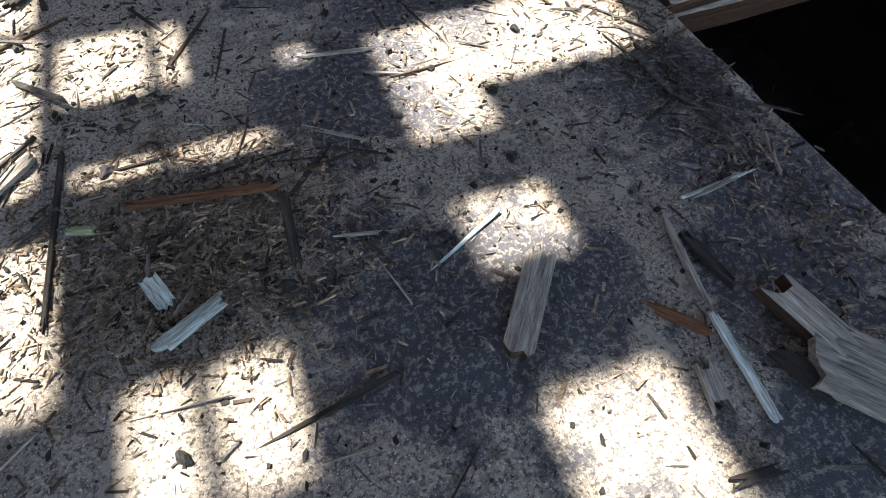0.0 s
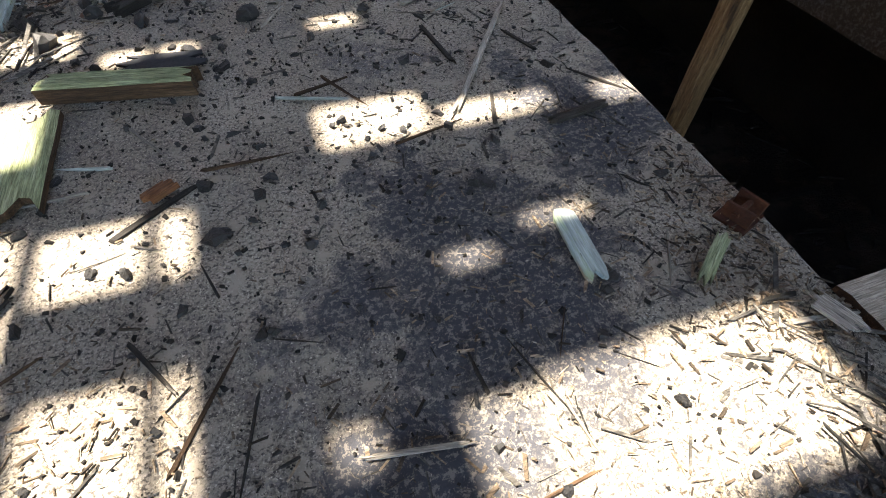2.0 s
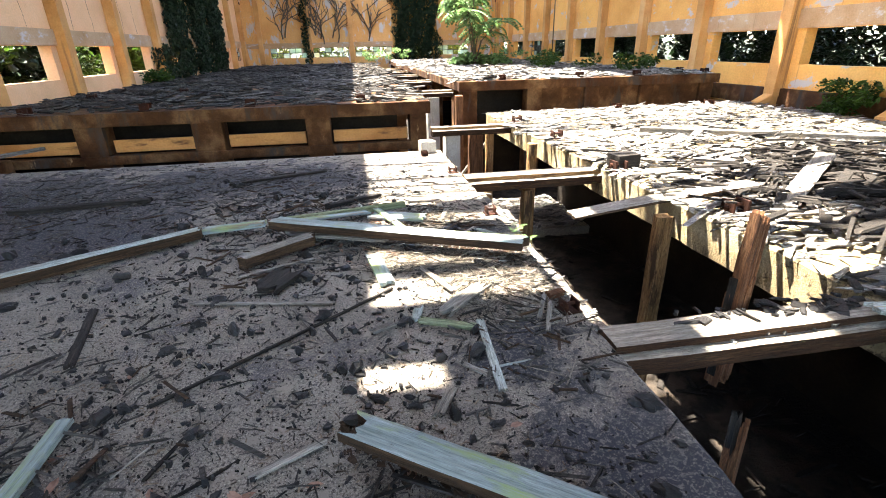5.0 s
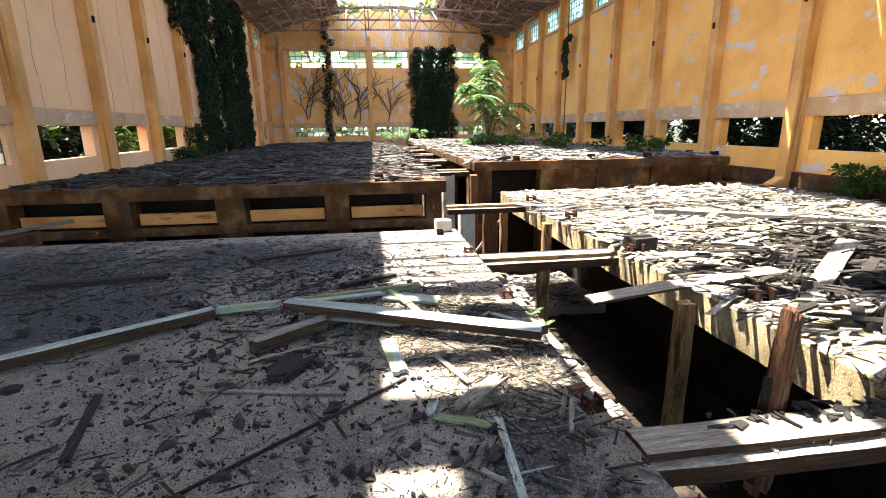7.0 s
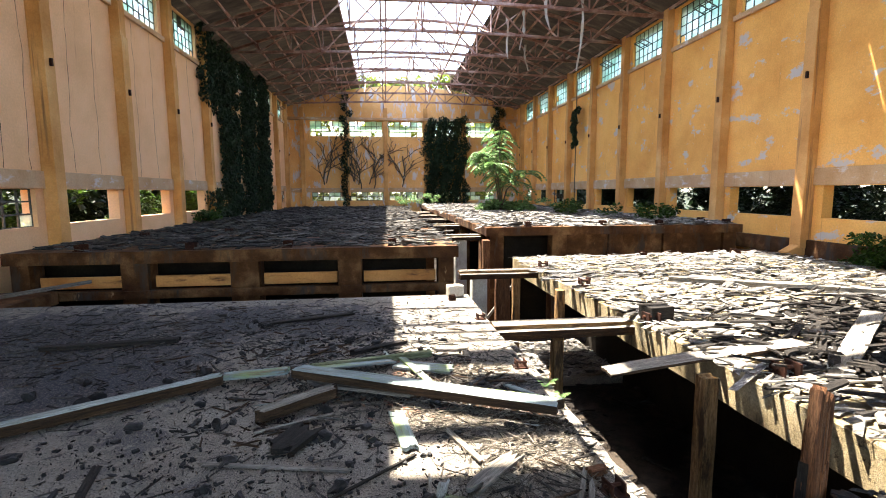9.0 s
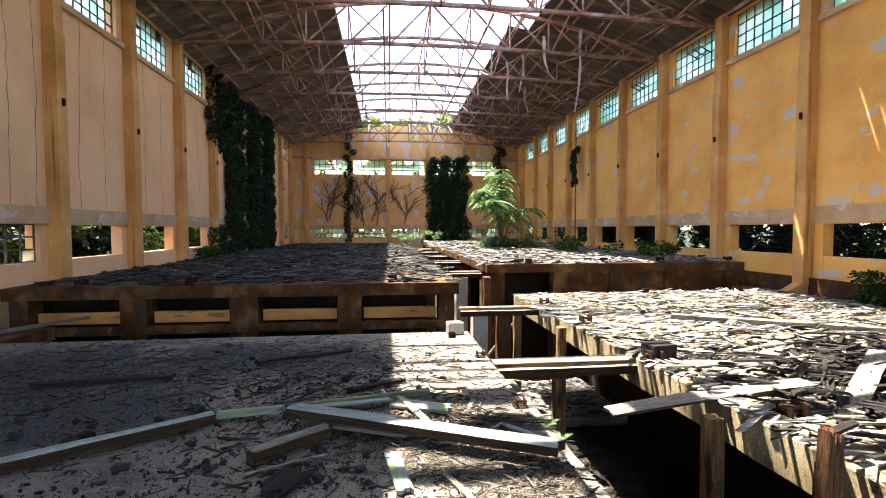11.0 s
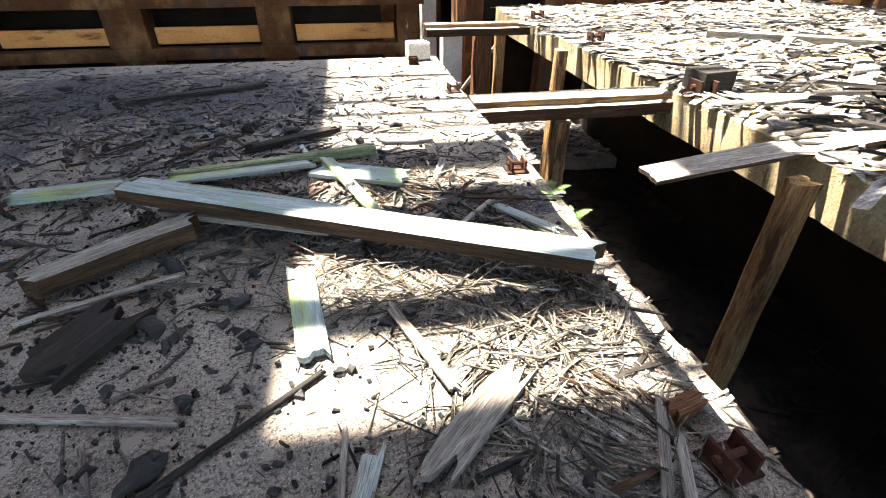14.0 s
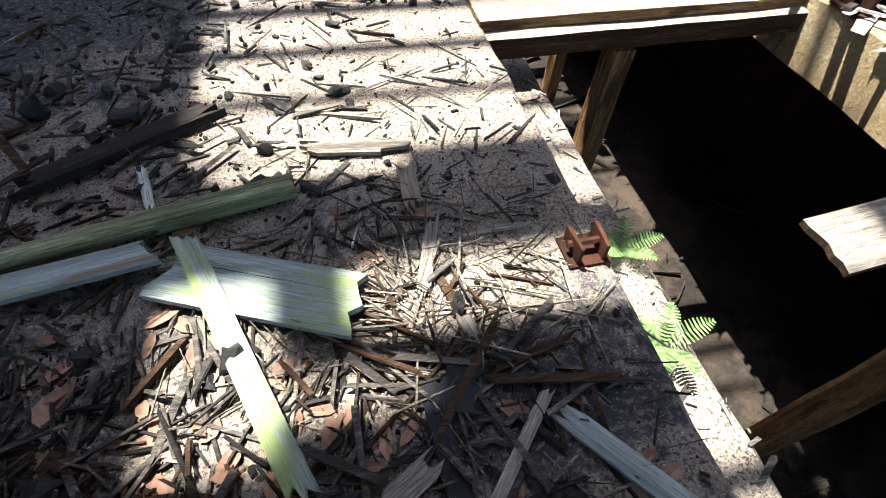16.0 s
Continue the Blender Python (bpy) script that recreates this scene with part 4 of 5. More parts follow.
def timber(name, length, w, t, material, seed, torn=0.06, parent=None, label="", bow=0.0, sides=None):
    """A board along local X, its ends split into uneven fingers, its faces slightly warped."""
    rr = random.Random(seed)
    n, m = max(4, int(length / 0.12)), 6
    bm = bmesh.new()
    ends = [[rr.uniform(0, torn) for _ in range(m + 1)] for _ in range(2)]
    ring = []
    for i in range(n + 1):
        f = i / n
        row = []
        for s in (0, 1):
            for j in range(m + 1):
                x = -length / 2 + length * f
                if i == 0:
                    x += ends[0][j]
                if i == n:
                    x -= ends[1][j]
                y = (j / m - 0.5) * w + noise.noise(Vector((x * 2.5, seed, j))) * w * 0.045
                z = (s - 0.5) * t + noise.noise(Vector((x * 1.6, j * 0.5, seed + 9))) * t * 0.09 + bow * math.sin(math.pi * f)
                if s and j in (0, m):
                    z -= t * 0.12
                row.append(bm.verts.new((x, y, z)))
        ring.append(row)
    k = m + 1
    for i in range(n):
        a, b = ring[i], ring[i + 1]
        for j in range(m):
            bm.faces.new((a[j], a[j + 1], b[j + 1], b[j]))
            bm.faces.new((a[k + j + 1], a[k + j], b[k + j], b[k + j + 1]))
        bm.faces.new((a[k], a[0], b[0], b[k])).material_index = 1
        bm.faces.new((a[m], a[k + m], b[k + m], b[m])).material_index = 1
    for r_, flip in ((ring[0], False), (ring[-1], True)):
        for j in range(m):
            q = (r_[j], r_[k + j], r_[k + j + 1], r_[j + 1])
            bm.faces.new(q[::-1] if flip else q).material_index = 1
    bmesh.ops.recalc_face_normals(bm, faces=bm.faces)
    ob = part(name, bm, material, parent, label)
    ob.data.materials.append(sides or material)
    return ob


def lay(ob, a, b, roll=0.0):
    """Put a board's middle line from a to b."""
    a, b = Vector(a), Vector(b)
    q = (b - a).to_track_quat("X", "Z").to_matrix().to_4x4()
    ob.matrix_basis = Matrix.Translation((a + b) / 2) @ q @ pose(0, 0, 0, roll)
    return ob


def board(a, b, w, t, material, label, name="plank", torn=0.06, group="fallen planks", category="plank", roll=0.0, seed=None, bow=0.0, sides=None):
    a, b = Vector(a), Vector(b)
    ob = timber(name, (b - a).length, w, t, material, seed if seed is not None else int(1000 * abs(a.x + 3.3 * a.y)) % 9973, torn, bow=bow, sides=sides)
    lay(ob, a, b, roll)
    return tagged(ob, label, category, group)


def cross_beam(y, x0, x1, z, upper, label, wide):
    h = holder("cross_beam", label, "beam", "beams across the pit", at=pose(0, 0, 0))
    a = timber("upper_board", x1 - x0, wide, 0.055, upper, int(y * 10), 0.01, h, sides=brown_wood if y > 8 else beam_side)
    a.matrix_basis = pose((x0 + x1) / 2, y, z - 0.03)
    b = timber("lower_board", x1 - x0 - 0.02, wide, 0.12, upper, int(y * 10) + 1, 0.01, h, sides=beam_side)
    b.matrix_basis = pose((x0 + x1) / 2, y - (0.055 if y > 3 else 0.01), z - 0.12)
    return h


for y, wd in ((1.92, 0.25), (6.11, 0.22), (9.98, 0.26)):
    cross_beam(y, EDGE_L - 0.02, EDGE_R + 0.06, 0.03, dusty_wood, "two-tier timber beam bridging the pit", wd)
for y, z in ((13.9, 0.08), (18.3, 0.45), (22.4, 0.5), (26.5, 0.5), (30.6, 0.5), (34.7, 0.5)):
    cross_beam(y, 1.66, 3.35 if y < 16 else 3.0, z, dusty_wood, "two-tier brown timber beam bridging the pit", 0.2)


def post(x, y, z0, z1, w, d, material, label, lean=(0, 0)):
    ob = timber("post", z1 - z0, w, d, material, int(x * 100 + y * 10), 0.02)
    lay(ob, (x, y, z0), (x + lean[0], y + lean[1], z1))
    return tagged(ob, label, "post", "posts in the pit")


for x, y, z in ((3.24, 4.30, -0.31), (3.18, 8.12, -0.03), (3.24, 12.2, -0.03), (3.3, 0.4, -0.31)):
    post(x, y, -2.5, z, 0.17, 0.14, brown_wood, "squared brown timber post propping the deck")
post(2.36, 9.92, -2.5, -0.2, 0.15, 0.13, brown_wood, "squared brown timber post below the beam")
post(2.75, 14.5, -2.5, -0.15, 0.3, 0.3, red_wood, "thick brown timber post below the beam")
post(3.1, 14.6, -2.5, -0.15, 0.16, 0.16, brown_wood, "squared brown timber post below the beam")
post(2.9, 17.0, -2.5, 0.4, 0.2, 0.2, red_wood, "dark brown timber post below the deck")
bm = boxed(2.05, 2.38, 14.35, 14.75, -2.5, -0.1, bevel=0.02)
roughen(bm, 4, 0.012, 4)
tagged(part("pillar", bm, pale_concrete), "pale sunlit concrete pillar beneath the beam", "pillar")
bm = boxed(2.25, 2.6, 18.4, 18.8, -2.5, 0.25, bevel=0.02)
roughen(bm, 4, 0.012, 8)
tagged(part("pillar", bm, pale_concrete), "pale sunlit concrete pillar beneath the beam", "pillar")
board((2.5, 15.4, -1.5), (3.3, 15.4, -0.5), 0.06, 0.06, grey_wood, "thin grey bracing timber across the pit", "brace", group="", category="brace")


def jagged_post(x, y, z0, z1, w, seed, label, lean=(0, 0)):
    """A rotten post snapped off in long splinters."""
    rr = random.Random(seed)
    h = holder("broken_post", label, "post", "snapped posts")
    for i in range(9):
        a = rr.uniform(0, 6.28)
        rad = w * 0.36 * rr.random() ** 0.5
        px, py = x + math.cos(a) * rad, y + math.sin(a) * rad
        top = z0 + (z1 - z0) * rr.uniform(0.55, 1.0) if i else z1
        ob = timber("splinter", top - z0, w * rr.uniform(0.3, 0.55), w * rr.uniform(0.2, 0.4), red_wood if rr.random() < 0.8 else dark_wood, seed + i, 0.12, h)
        lay(ob, (px, py, z0), (px + lean[0] * (top - z0), py + lean[1] * (top - z0), top), rr.uniform(0, 90))
    return h


jagged_post(2.54, 6.34, -0.62, 0.66, 0.17, 5, "rotten reddish post snapped off in splinters", (0.03, 0.02))
jagged_post(1.80, 5.38, -0.95, 0.0, 0.09, 15, "thin broken upright timber at the pit edge", (0.08, 0.1))
board((2.28, 8.37, -0.05), (4.45, 8.42, 0.14), 0.23, 0.03, grey_wood, "wide weathered board jutting out over the pit", sides=rot, torn=0.03, bow=0.02)
board((3.16, 5.98, 0.075), (3.82, 5.88, 0.075), 0.16, 0.03, green_wood, "short faded green board on the deck edge")
board((3.85, 5.91, 0.085), (4.74, 5.79, 0.085), 0.15, 0.03, green_wood, "short faded green board lying on the deck")
board((4.17, 7.73, 0.10), (5.93, 9.0, 0.27), 0.2, 0.03, grey_wood, "wide faded board tilted on the debris heap")
board((4.5, 8.9, 0.14), (6.3, 8.2, 0.16), 0.11, 0.03, grey_wood, "grey board across the debris heap")
board((4.2, 7.3, 0.1), (6.8, 7.9, 0.14), 0.12, 0.03, grey_wood, "grey board lying in the wood flakes")
board((5.0, 6.45, 0.1), (5.2, 6.9, 0.22), 0.14, 0.03, grey_wood, "pale board propped on the debris heap")
board((5.3, 12.2, 0.12), (8.6, 10.2, 0.12), 0.12, 0.09, grey_wood, "long weathered rafter on the deck")
board((4.58, 9.19, 0.10), (5.45, 9.93, 0.18), 0.2, 0.03, grey_wood, "pale board leaning on a fallen rafter")
board((3.7, 9.2, 0.1), (6.0, 9.55, 0.1), 0.09, 0.03, grey_wood, "grey board lying in the wood flakes")
bm = boxed(-0.17, 0.17, -0.13, 0.13, 0, 0.2, bevel=0.012)
roughen(bm, 5, 0.012, 3)
tagged(part("beam_end", bm, dark_wood, at=pose(3.62, 9.75, 0.05, 0, 0, 8)), "sawn dark beam end standing on the deck edge", "beam end")
bm = boxed(-0.13, 0.13, -0.1, 0.1, 0, 0.2, bevel=0.03)
roughen(bm, 6, 0.015, 6)
tagged(part("concrete_lump", bm, pale_concrete, at=pose(1.28, 11.75, 0.0, 0, 0, 12)), "chunk of pale concrete at the deck end", "rubble")


def bracket(x, y, z, turn, size=1.0):
    """A rusted anchor shoe: a plate with two upright ears and a bolt."""
    h = holder("anchor_bracket", "rusted iron anchor bracket bolted to the deck", "bracket", "anchor brackets", at=pose(x, y, z, 0, 0, turn) @ Matrix.Scale(size, 4))
    part("plate", boxed(-0.08, 0.08, -0.07, 0.07, 0, 0.014, bevel=0.004), rust, h)
    for s in (-1, 1):
        b_ = boxed(s * 0.05 - 0.007, s * 0.05 + 0.007, -0.06, 0.06, 0.014, 0.095, bevel=0.004)
        roughen(b_, 12, 0.008, s + x)
        part("ear", b_, rust, h)
    b_ = bmesh.new()
    bmesh.ops.create_cone(b_, cap_ends=True, segments=6, radius1=0.014, radius2=0.014, depth=0.15, matrix=pose(0, 0, 0.06, 0, 90, 0))
    part("bolt", b_, rust, h)


for i, a in enumerate(((1.43, 2.39, 0, 20), (1.44, 4.48, 0, 0), (1.44, 6.48, 0, 8), (1.46, 8.48, 0, 0), (1.42, 10.3, 0, 5), (1.2, 11.5, 0, 90), (3.70, 7.80, 0.05, 0),
                       (3.48, 9.62, 0.05, 0), (3.65, 12.1, 0.05, 0), (3.6, 14.2, 0.05, 0), (6.7, 15.6, 0.05, 90), (9.3, 15.6, 0.05, 90), (-5.94, 14.45, 0.56, 90),
                       (-3.84, 14.45, 0.56, 90), (-1.92, 14.6, 0.56, 90), (0.3, 14.6, 0.56, 90), (-6.2, 17.6, 0.56, 0), (-4.4, 18.7, 0.56, 0), (6.5, 17.5, 0.72, 90),
                       (8.26, 17.5, 0.72, 90), (10.3, 18.5, 0.72, 0), (4.2, 17.4, 0.72, 90), (10.5, 17.6, 0.72, 0))):
    bracket(*a, 0.85 if a[1] < 11.6 and a[0] < 2 else 1.5)

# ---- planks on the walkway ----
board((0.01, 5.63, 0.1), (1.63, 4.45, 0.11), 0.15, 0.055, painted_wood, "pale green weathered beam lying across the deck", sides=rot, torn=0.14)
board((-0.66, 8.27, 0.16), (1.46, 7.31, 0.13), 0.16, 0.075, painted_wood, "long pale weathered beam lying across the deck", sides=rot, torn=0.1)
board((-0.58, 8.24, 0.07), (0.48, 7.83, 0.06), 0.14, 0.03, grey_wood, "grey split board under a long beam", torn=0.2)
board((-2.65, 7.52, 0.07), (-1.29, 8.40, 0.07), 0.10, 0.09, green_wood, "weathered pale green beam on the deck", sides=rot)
board((-1.33, 8.48, 0.05), (-0.74, 8.48, 0.08), 0.10, 0.05, painted_wood, "pale green board beside a long beam")
board((-0.82, 7.58, 0.07), (-0.25, 7.98, 0.08), 0.10, 0.09, grey_wood, "short grey beam stump on the deck", sides=rot)
board((-0.58, 7.07, 0.04), (-0.38, 7.44, 0.05), 0.22, 0.04, dark_wood, "blackened slab of rotten bark wood", torn=0.15)
board((0.22, 7.62, 0.03), (0.31, 7.04, 0.03), 0.11, 0.03, painted_wood, "short pale split board with a knot", torn=0.07)
board((-0.92, 6.00, 0.015), (0.36, 7.02, 0.015), 0.018, 0.014, dark_wood, "long thin dark rod on the deck", "rod", category="stick", group="loose sticks")
board((0.84, 6.47, 0.02), (0.79, 5.75, 0.02), 0.045, 0.02, green_wood, "faded green lath on the deck", category="lath")
board((-1.04, 7.07, 0.015), (-0.05, 6.87, 0.015), 0.03, 0.014, grey_wood, "thin grey lath on the deck", category="lath")
board((-0.36, 5.47, 0.015), (-0.05, 5.62, 0.02), 0.035, 0.014, grey_wood, "thin grey lath on the deck", category="lath")
board((0.61, 6.09, 0.012), (0.78, 5.90, 0.012), 0.03, 0.012, grey_wood, "thin grey lath on the deck", category="lath")
board((-1.65, 7.12, 0.02), (-1.47, 6.42, 0.02), 0.05, 0.02, dark_wood, "dark splintered lath on the deck", category="lath")
board((0.44, 5.66, 0.015), (0.56, 5.86, 0.03), 0.05, 0.012, straw, "pale flake of split wood", category="wood flake")
board((-1.25, 4.59, 0.03), (-1.25, 6.07, 0.04), 0.07, 0.03, painted_wood, "long pale splintered board on litter", torn=0.2)
board((-0.71, 4.59, 0.04), (-0.21, 4.99, 0.05), 0.11, 0.05, dark_wood, "blackened broken plank on the deck", torn=0.12)
board((0.75, 4.55, 0.03), (1.17, 4.65, 0.16), 0.07, 0.02, painted_wood, "pale green lath propped on a beam", category="lath")
board((0.70, 4.21, 0.015), (1.34, 4.54, 0.02), 0.055, 0.014, grey_wood, "pale grey lath on the deck", category="lath")
board((0.19, 5.03, 0.02), (0.27, 4.75, 0.02), 0.10, 0.03, lime_wood, "short green block of split wood", torn=0.08)
board((0.85, 4.52, 0.02), (1.05, 4.49, 0.02), 0.05, 0.015, lime_wood, "green flake of split wood", category="wood flake")
board((-1.77, 5.21, 0.03), (-1.38, 5.22, 0.03), 0.10, 0.03, grey_wood, "short grey broken board in litter", torn=0.1)
board((-1.69, 5.67, 0.04), (-1.34, 5.37, 0.05), 0.16, 0.03, grey_wood, "short split pale board in litter", torn=0.1)
board((0.69, 3.25, 0.012), (1.26, 4.06, 0.012), 0.028, 0.014, grey_wood, "long thin lath on the deck", category="lath")
board((1.03, 3.07, 0.012), (1.34, 3.10, 0.02), 0.04, 0.02, dark_wood, "dark stick on the deck", category="stick", group="loose sticks")
board((-0.97, 3.81, 0.03), (-0.97, 3.19, 0.035), 0.22, 0.03, lime_wood, "weathered green board with ragged end", sides=rot, torn=0.1)
board((-0.96, 3.95, 0.06), (-0.30, 3.79, 0.06), 0.12, 0.08, lime_wood, "broken green beam end on the deck", sides=rot, torn=0.08)
board((-0.68, 4.09, 0.012), (-0.26, 4.01, 0.02), 0.17, 0.012, tar, "torn sheet of black roofing felt", "roofing_felt", torn=0.1, category="roofing felt", group="roofing felt")
board((0.85, 2.62, 0.018), (0.83, 2.31, 0.018), 0.08, 0.018, painted_wood, "pale green flake of board", torn=0.05, category="wood flake")
board((1.33, 2.34, 0.02), (1.12, 2.19, 0.015), 0.045, 0.015, lime_wood, "short green lath beside a bracket", category="lath")
board((1.40, 2.08, 0.02), (1.46, 1.87, 0.03), 0.07, 0.012, grey_wood, "pale curled wood shard at the edge", category="wood flake", torn=0.12)
board((-0.60, 1.04, 0.03), (-0.39, 1.14, 0.03), 0.04, 0.02, green_wood, "green painted stick on sawdust", category="stick", group="loose sticks")
board((-0.60, 1.27, 0.025), (-0.55, 1.15, 0.025), 0.05, 0.015, green_wood, "pale green chip of wood on sawdust", category="wood flake", torn=0.03)
board((0.45, 0.94, 0.03), (0.24, 0.69, 0.03), 0.085, 0.04, grey_wood, "short weathered grey split block", sides=rot, torn=0.04)
board((-0.65, 1.55, 0.02), (-0.19, 1.46, 0.02), 0.025, 0.02, red_wood, "thin dark brown batten on the deck", category="lath")
board((-0.19, 1.45, 0.012), (-0.21, 1.15, 0.012), 0.03, 0.012, dark_wood, "thin dark batten on the deck", category="lath")
board((0.93, 0.45, 0.05), (1.13, 0.18, 0.05), 0.20, 0.03, grey_wood, "wide pale grey board at the edge", torn=0.06)
board((0.97, 0.65, 0.04), (1.03, 0.35, 0.045), 0.10, 0.045, grey_wood, "ragged grey end of a split board", sides=rot, torn=0.12)
board((0.86, 0.93, 0.015), (0.79, 0.61, 0.015), 0.022, 0.012, grey_wood, "thin grey splinter of wood", category="stick", group="loose sticks")
board((0.79, 0.61, 0.02), (0.76, 0.31, 0.015), 0.025, 0.012, green_wood, "thin greenish splinter of wood", category="stick", group="loose sticks")
board((0.69, 0.52, 0.015), (0.65, 0.37, 0.015), 0.05, 0.02, grey_wood, "short split grey wood shard", category="wood flake", torn=0.08)
board((0.63, 0.70, 0.02), (0.76, 0.55, 0.02), 0.03, 0.015, red_wood, "reddish brown splinter of wood", category="stick", group="loose sticks")
board((0.56, 0.25, 0.02), (0.71, 0.23, 0.02), 0.025, 0.015, dark_wood, "dark stick on the deck", category="stick", group="loose sticks")
board((-0.82, 1.88, 0.012), (-0.87, 1.20, 0.012), 0.014, 0.012, dark_wood, "long thin dark rod on the deck", "rod", category="stick", group="loose sticks")
board((-0.01, 2.05, 0.012), (0.29, 1.99, 0.012), 0.014, 0.01, grey_wood, "thin grey twig on the deck", category="stick", group="loose sticks")
board((0.30, 8.73, 0.07), (0.61, 7.94, 0.03), 0.065, 0.02, painted_wood, "pale board with a fork-split end", torn=0.06)
board((-0.58, 8.56, 0.05), (0.25, 8.69, 0.05), 0.09, 0.02, painted_wood, "faded green board under other boards")
board((-0.59, 8.66, 0.03), (0.63, 8.89, 0.045), 0.06, 0.06, lime_wood, "mossy yellow-brown pole on the deck", category="pole", torn=0.03)
board((0.24, 8.63, 0.04), (0.79, 8.39, 0.04), 0.19, 0.025, painted_wood, "wide pale green board with a rotten end", torn=0.05)
board((0.60, 9.10, 0.02), (1.03, 9.04, 0.02), 0.08, 0.018, grey_wood, "splintered grey board on the deck", torn=0.18)
board((-0.28, 9.01, 0.03), (0.38, 9.37, 0.03), 0.08, 0.04, dark_wood, "dark weathered plank on the deck", torn=0.15)
board((1.19, 8.04, 0.02), (1.46, 7.69, 0.02), 0.06, 0.014, painted_wood, "pale blue-green lath on the deck", category="lath", torn=0.08)
board((0.91, 7.78, 0.02), (1.21, 8.10, 0.02), 0.03, 0.016, grey_wood, "grey stick on the deck", category="stick", group="loose sticks")
board((0.90, 8.21, 0.015), (0.93, 7.84, 0.015), 0.05, 0.015, tar, "strip of black roofing felt", "roofing_felt", category="roofing felt", group="roofing felt")
board((0.91, 8.16, 0.02), (1.05, 8.11, 0.02), 0.13, 0.015, tar, "curled scrap of black roofing felt", "roofing_felt", category="roofing felt", group="roofing felt", torn=0.05)
board((0.94, 8.40, 0.015), (1.04, 8.71, 0.02), 0.04, 0.014, grey_wood, "grey lath on the deck", category="lath")
board((1.03, 8.35, 0.02), (1.06, 8.23, 0.02), 0.04, 0.014, grey_wood, "grey shard on the deck", category="wood flake")
board((0.99, 8.97, 0.02), (0.98, 8.69, 0.02), 0.06, 0.02, straw, "frayed straw-coloured board end", torn=0.12)
board((0.12, 9.11, 0.02), (0.19, 8.86, 0.02), 0.03, 0.015, green_wood, "thin green lath on the deck", category="lath")
board((0.60, 6.54, 0.03), (1.00, 6.92, 0.03), 0.11, 0.03, grey_wood, "weathered green-grey board in splinters", torn=0.15)
board((0.43, 6.48, 0.02), (0.50, 6.72, 0.02), 0.06, 0.016, green_wood, "thin green board in splinters", torn=0.1)
board((0.57, 7.32, 0.02), (0.76, 6.82, 0.03), 0.04, 0.014, straw, "long straw-coloured lath in splinters", category="lath")
board((-3.6, 9.6, 0.04), (-2.2, 9.75, 0.04), 0.10, 0.05, dark_wood, "dark plank in the litter", torn=0.1)
board((-1.5, 10.3, 0.03), (-0.3, 10.75, 0.03), 0.09, 0.03, dark_wood, "dark plank in the litter", torn=0.1)
board((-3.9, 6.1, 0.03), (-2.6, 6.9, 0.03), 0.12, 0.05, lime_wood, "weathered green plank on the deck")
board((-7.2, 12.3, -0.1), (-5.6, 14.1, 0.0), 0.1, 0.06, grey_wood, "grey pole leaning in the trench", category="pole")

board((0.46, 6.53, 0.02), (0.82, 6.37, 0.02), 0.055, 0.025, lime_wood, "dark green weathered batten among splinters", category="lath", torn=0.04)
board((1.20, 6.38, 0.02), (1.39, 6.75, 0.02), 0.03, 0.015, grey_wood, "thin grey lath near the deck edge", category="lath")
board((1.20, 6.23, 0.02), (1.36, 6.60, 0.02), 0.03, 0.015, grey_wood, "thin grey lath near the deck edge", category="lath")
board((0.85, 6.46, 0.02), (0.83, 6.26, 0.025), 0.035, 0.015, green_wood, "faded blue-green lath among splinters", category="lath")
board((0.38, 6.33, 0.02), (0.41, 6.78, 0.02), 0.02, 0.012, grey_wood, "long thin grey lath on the deck", category="lath")
board((0.16, 6.45, 0.02), (0.34, 6.53, 0.02), 0.05, 0.02, grey_wood, "short grey broken board in the litter", torn=0.1)
board((-0.79, 7.42, 0.02), (-0.24, 7.64, 0.03), 0.03, 0.015, grey_wood, "thin split lath beside a beam stump", category="lath")
board((-0.33, 6.85, 0.012), (-0.19, 6.56, 0.012), 0.018, 0.01, grey_wood, "thin grey twig on the deck", category="lath")
board((1.34, 6.64, 0.03), (1.49, 6.68, 0.03), 0.06, 0.04, red_wood, "rotten red chunk of wood at the edge", torn=0.04)
board((0.76, 7.75, 0.02), (0.48, 7.96, 0.02), 0.03, 0.012, dark_wood, "dark lath behind the long beam", category="lath")
board((-1.31, 5.41, 0.03), (-1.63, 5.65, 0.03), 0.07, 0.02, painted_wood, "pale broken board in the litter", torn=0.08)
board((0.51, 4.48, 0.012), (0.76, 4.58, 0.012), 0.02, 0.01, grey_wood, "thin pale splinter by a beam", category="lath")
board((0.77, 3.98, 0.012), (0.82, 3.58, 0.012), 0.02, 0.012, dark_wood, "thin dark stick on the deck", category="stick", group="loose sticks")
board((1.14, 3.81, 0.012), (1.23, 3.56, 0.012), 0.015, 0.01, dark_wood, "thin dark stick on the deck", category="stick", group="loose sticks")
board((-1.57, 4.83, 0.02), (-1.44, 4.99, 0.03), 0.05, 0.02, grey_wood, "short grey broken board in litter", torn=0.08)
board((-0.96, 4.94, 0.02), (-1.12, 5.56, 0.02), 0.025, 0.015, dark_wood, "dark splintered lath on the litter", category="lath")
board((-0.09, 5.00, 0.02), (0.13, 4.99, 0.02), 0.025, 0.012, straw, "pale split splinter on the deck", category="stick", group="loose sticks")
board((-0.53, 3.14, 0.03), (-0.42, 3.21, 0.03), 0.05, 0.03, red_wood, "short charred brown stick on the deck", category="stick", group="loose sticks")
